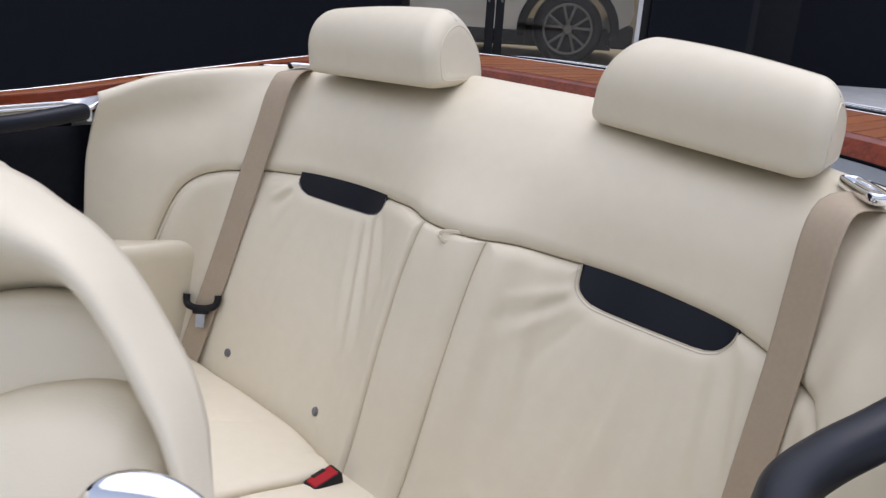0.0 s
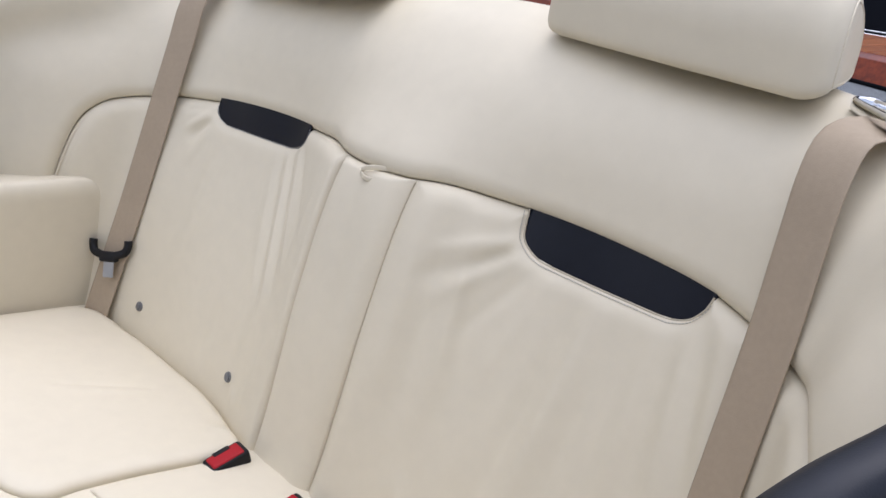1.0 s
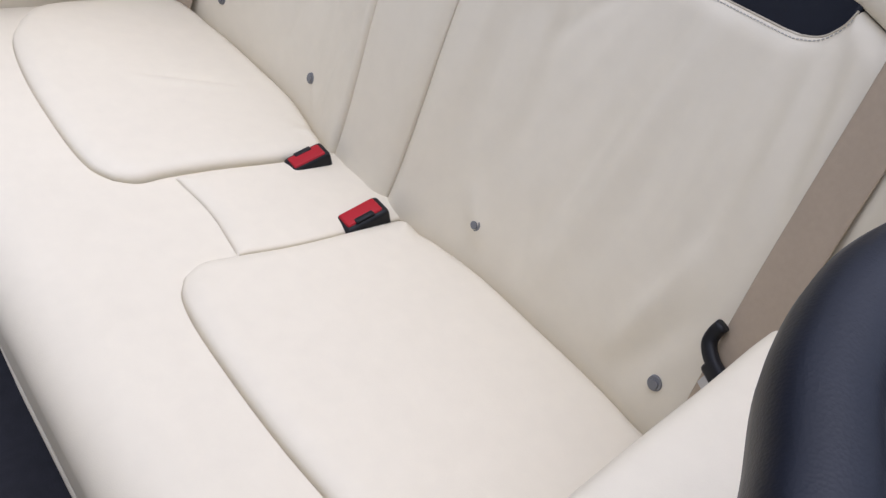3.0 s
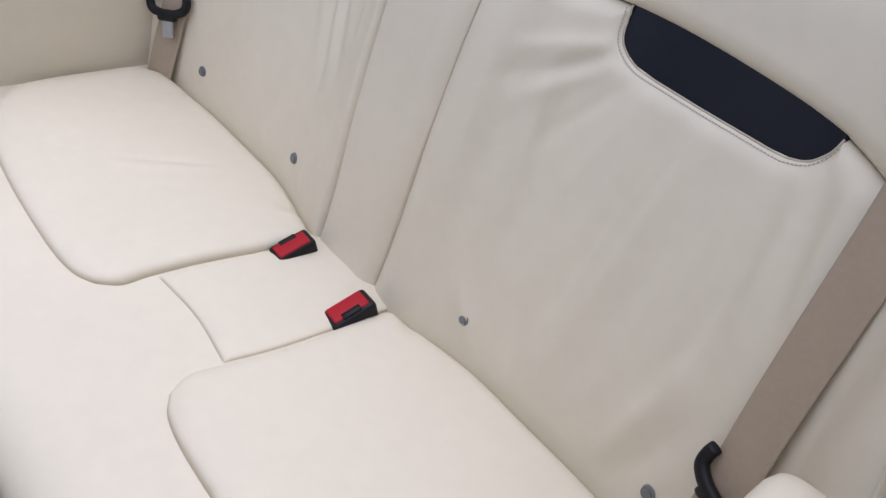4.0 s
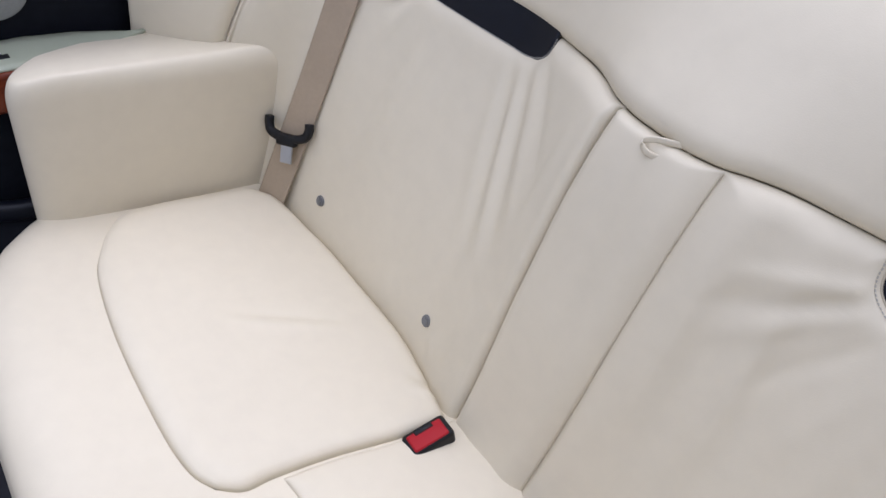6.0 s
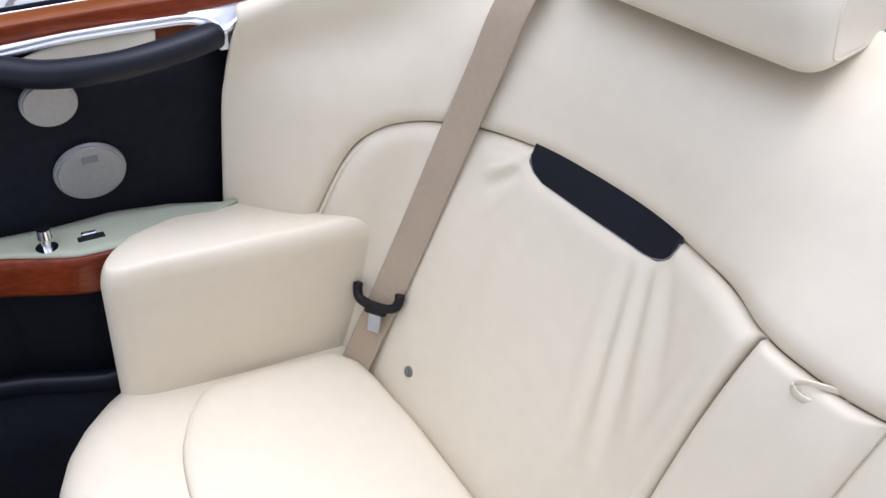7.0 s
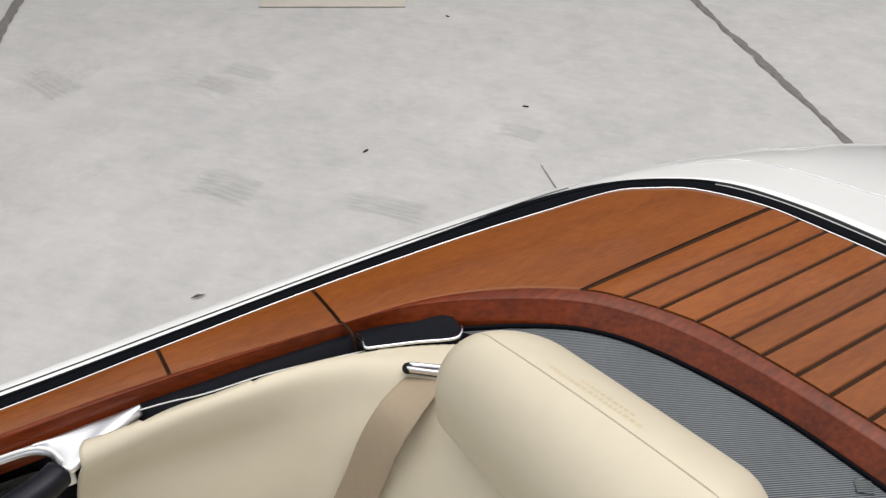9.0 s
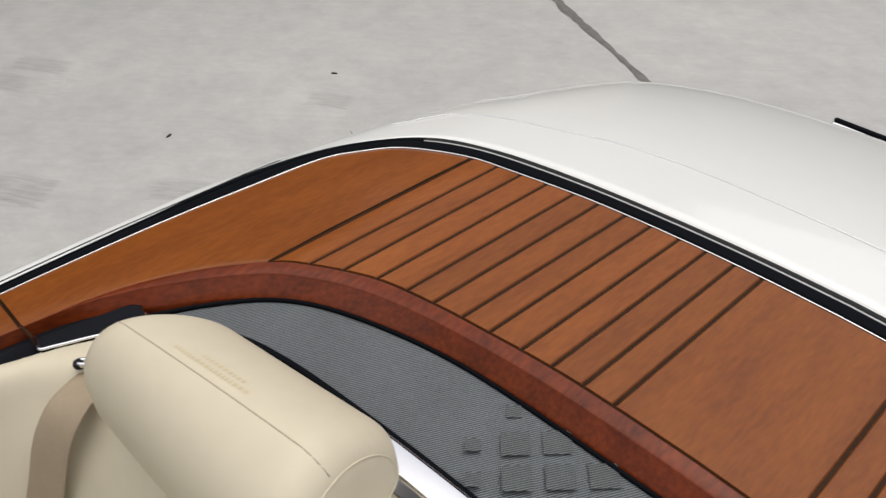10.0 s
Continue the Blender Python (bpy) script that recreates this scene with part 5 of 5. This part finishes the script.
lf.location, lf.rotation_euler, lf.scale = (-2.06, .39, .002), (0, 0, radians(75)), (.7, .7, .7)
tagged(lf, "small curled dark leaf lying on concrete", "leaf")
for x, y, ang in ((-2.600, 2.146, 40), (-2.610, 1.308, 110), (-3.722, 2.465, 15)):
    bm = bmesh.new()
    bmesh.ops.create_icosphere(bm, subdivisions=2, radius=1)
    for v in bm.verts:
        v.co *= 1 + .25 * noise.noise(v.co * 2 + Vector((x, y, 0)))
    ch_ = part("stone_chip", bm, "caulk", None, smooth=False)
    ch_.matrix_world = pose(x, y, .003, 0, 0, ang) @ Matrix.Diagonal((.016, .005, .004, 1))
    tagged(ch_, "tiny dark stone chip lying on concrete", "stone", "stone chips")
mt = box("floor_mat", -.42, .42, -.3, .3, .004, .008, "board", bevel=.001)
mt.matrix_world = pose(-4.42, 2.1, 0, 0, 0, 62)
tagged(mt, "beige board lying flat on the concrete", "board")

# building -----------------------------------------------------------------
# local axes: x along the front, y inwards, z up
BLD = Matrix(((.76, -.65, 0, 0), (.65, .76, 0, 0), (0, 0, 1, 0), (0, 0, 0, 1)))


def wall(name, x0, x1, y0, y1, z0, z1, mat, label, category="wall"):
    ob = box(name, x0, x1, y0, y1, z0, z1, mat)
    ob.matrix_world = BLD
    return tagged(ob, label, category, kind="structure")


wl_ = box("wall_left", -6.35, -6.10, -9.0, 5.75, 0, 5, "wall")
tagged(wl_, "dark navy clad building flank", "wall", kind="structure")
wall("wall_front_2", 1.72, 2.78, 8.2, 8.45, 0, 5, "wall", "black clad wall beside the glass doors")
wall("wall_front_3", -.98, 1.72, 8.2, 8.45, 2.6, 5, "wall", "dark cladding over the glass doors")
# return and recess take the cladding colour lightened as if lit
wall("wall_return", 2.78, 2.85, 8.2, 9.6, 0, 5, "wall_lit", "dark return wall, colour lightened as if lit")
wall("wall_back", 2.85, 3.75, 9.6, 9.8, 0, 5, "wall_lit", "dark recessed wall panel, colour lightened as if lit")
wall("wall_back_2", 3.75, 16, 9.63, 9.8, 0, 5, "wall", "dark recessed wall")
wall("showroom_floor", -3.5, 3.5, 8.45, 13.8, 0, .08, "beige", "pale showroom floor", "floor")
wall("showroom_wall", -3.5, 3.5, 13.8, 14.0, 0, 4, "beige", "beige showroom rear wall")
wall("showroom_wall_2", -3.6, -3.5, 8.45, 14.0, 0, 4, "beige", "beige showroom side wall")
wall("showroom_wall_3", 3.5, 3.6, 9.8, 14.0, 0, 4, "beige", "beige showroom side wall")
dr_ = thing("glass_door", "glazed double door in black frames", "door", m=BLD)
for x0, x1 in ((-.98, -.90), (-.05, .045), (.055, .15), (1.64, 1.72)):
    box("frame_post", x0, x1, 8.24, 8.32, 0, 2.6, "black", dr_, bevel=.004)
box("pale_reveal", 1.59, 1.64, 8.25, 8.33, 0, 2.6, "suv_white", dr_, "pale door reveal", bevel=.004)
for x0, x1 in ((-.90, -.05), (.15, 1.59)):
    box("sill_bar", x0, x1, 8.245, 8.315, 0, .10, "black", dr_)
    pn = box("pane", x0, x1, 8.27, 8.28, .10, 2.6, "glass", dr_)
    pn.visible_shadow = False
for x in (-.02, .12):
    hb = curve([(x, 8.24, .82), (x, 8.19, .84), (x, 8.19, .90), (x, 8.19, 1.15), (x, 8.24, 1.18)], 20)
    sweep("pull_handle", hb, ring(.014, 8), "steel", dr_, "steel pull handle", up=(1, 0, 0))

# the car in the showroom ----------------------------------------------------
suv = thing("sport_utility_car", "pale sport utility car with black arches behind glass", "car", m=BLD)
WX, WZ, WR = .93, .50, .42
prof = [(1.66, .52), (1.70, .72), (1.66, .98), (1.55, 1.15), (.9, 1.55), (-.4, 1.68), (-1.5, 1.60), (-2.3, 1.12), (-3.3, .98), (-3.55, .75), (-3.5, .42)]


def suv_body():
    bm = bmesh.new()
    pts = [(1.66, .60)] + prof[1:-1] + [(-3.5, .45), (-2.75, .45)]
    arch = lambda cx: [(cx + .52 * math.cos(a), WZ - .02 + .50 * math.sin(a)) for a in np.linspace(math.pi, 0, 14)]
    pts += arch(-2.1) + [(-1.5, .45), (.38, .45)] + arch(WX)
    f0 = [bm.verts.new((x, 9.20, z)) for x, z in pts]
    f1 = [bm.verts.new((x, 11.05, z)) for x, z in pts]
    bm.faces.new(f0), bm.faces.new(f1[::-1])
    for i in range(len(pts)):
        j = (i + 1) % len(pts)
        bm.faces.new((f0[i], f0[j], f1[j], f1[i]))
    return bm


part("body", suv_body(), "suv_white", suv, "pale grey bodywork", smooth=False)
for cx in (WX, -2.1):
    ar = np.array([(cx + .56 * math.cos(a), 9.19, WZ - .02 + .54 * math.sin(a)) for a in np.linspace(-.15, math.pi + .15, 30)])
    sweep("arch_trim", ar, flat_ring(.11, .05, 10), "black", suv, "black wheel arch trim", up=(0, 1, 0))
    wl = mesh("wheel", *(lambda P: (P.reshape(-1, 3), grid_faces(len(P), 48, wrap=True)))(np.array([[(cx + r * math.cos(a), y, WZ + r * math.sin(a)) for a in np.linspace(0, 2 * math.pi, 48, endpoint=False)] for r, y in ((.30, 9.28), (.30, 9.22), (.36, 9.20), (.405, 9.215), (.42, 9.25), (.42, 9.48), (.30, 9.50))])), "black", suv, "black tyre")
    sweep("rim", np.array([(cx + .29 * math.cos(a), 9.225, WZ + .29 * math.sin(a)) for a in np.linspace(0, 2 * math.pi, 48, endpoint=False)]), flat_ring(.03, .03, 8), "wheel", wl, "grey alloy rim", closed=True, up=(0, 1, 0))
    for k in range(5):
        a = 2 * math.pi * k / 5 + .3
        for da in (-.26, .26):
            p0, p1 = (cx + .05 * math.cos(a), 9.235, WZ + .05 * math.sin(a)), (cx + .285 * math.cos(a + da), 9.225, WZ + .285 * math.sin(a + da))
            sweep("spoke", np.linspace(p0, p1, 4), flat_ring(.032, .025, 8), "wheel", wl, up=(0, 1, 0))
    bm = bmesh.new()
    bmesh.ops.create_cone(bm, cap_ends=True, segments=32, radius1=.29, radius2=.29, depth=.02, matrix=Matrix.Translation((cx, 9.36, WZ)) @ Matrix.Rotation(radians(90), 4, "X"))
    part("brake_disc", bm, "black", wl, smooth=False)
    bm = bmesh.new()
    bmesh.ops.create_cone(bm, cap_ends=True, segments=24, radius1=.06, radius2=.05, depth=.03, matrix=Matrix.Translation((cx, 9.225, WZ)) @ Matrix.Rotation(radians(90), 4, "X"))
    part("hub", bm, "wheel", wl, smooth=False)
box("sill", -1.5, .42, 9.18, 9.3, .30, .46, "black", suv, "black sill trim", bevel=.02)
box("rear_bumper", 1.45, 1.72, 9.2, 11.0, .30, .58, "black", suv, "black rear bumper", bevel=.04)
box("under_body", -3.3, 1.5, 9.5, 10.8, .25, .5, "black", suv)
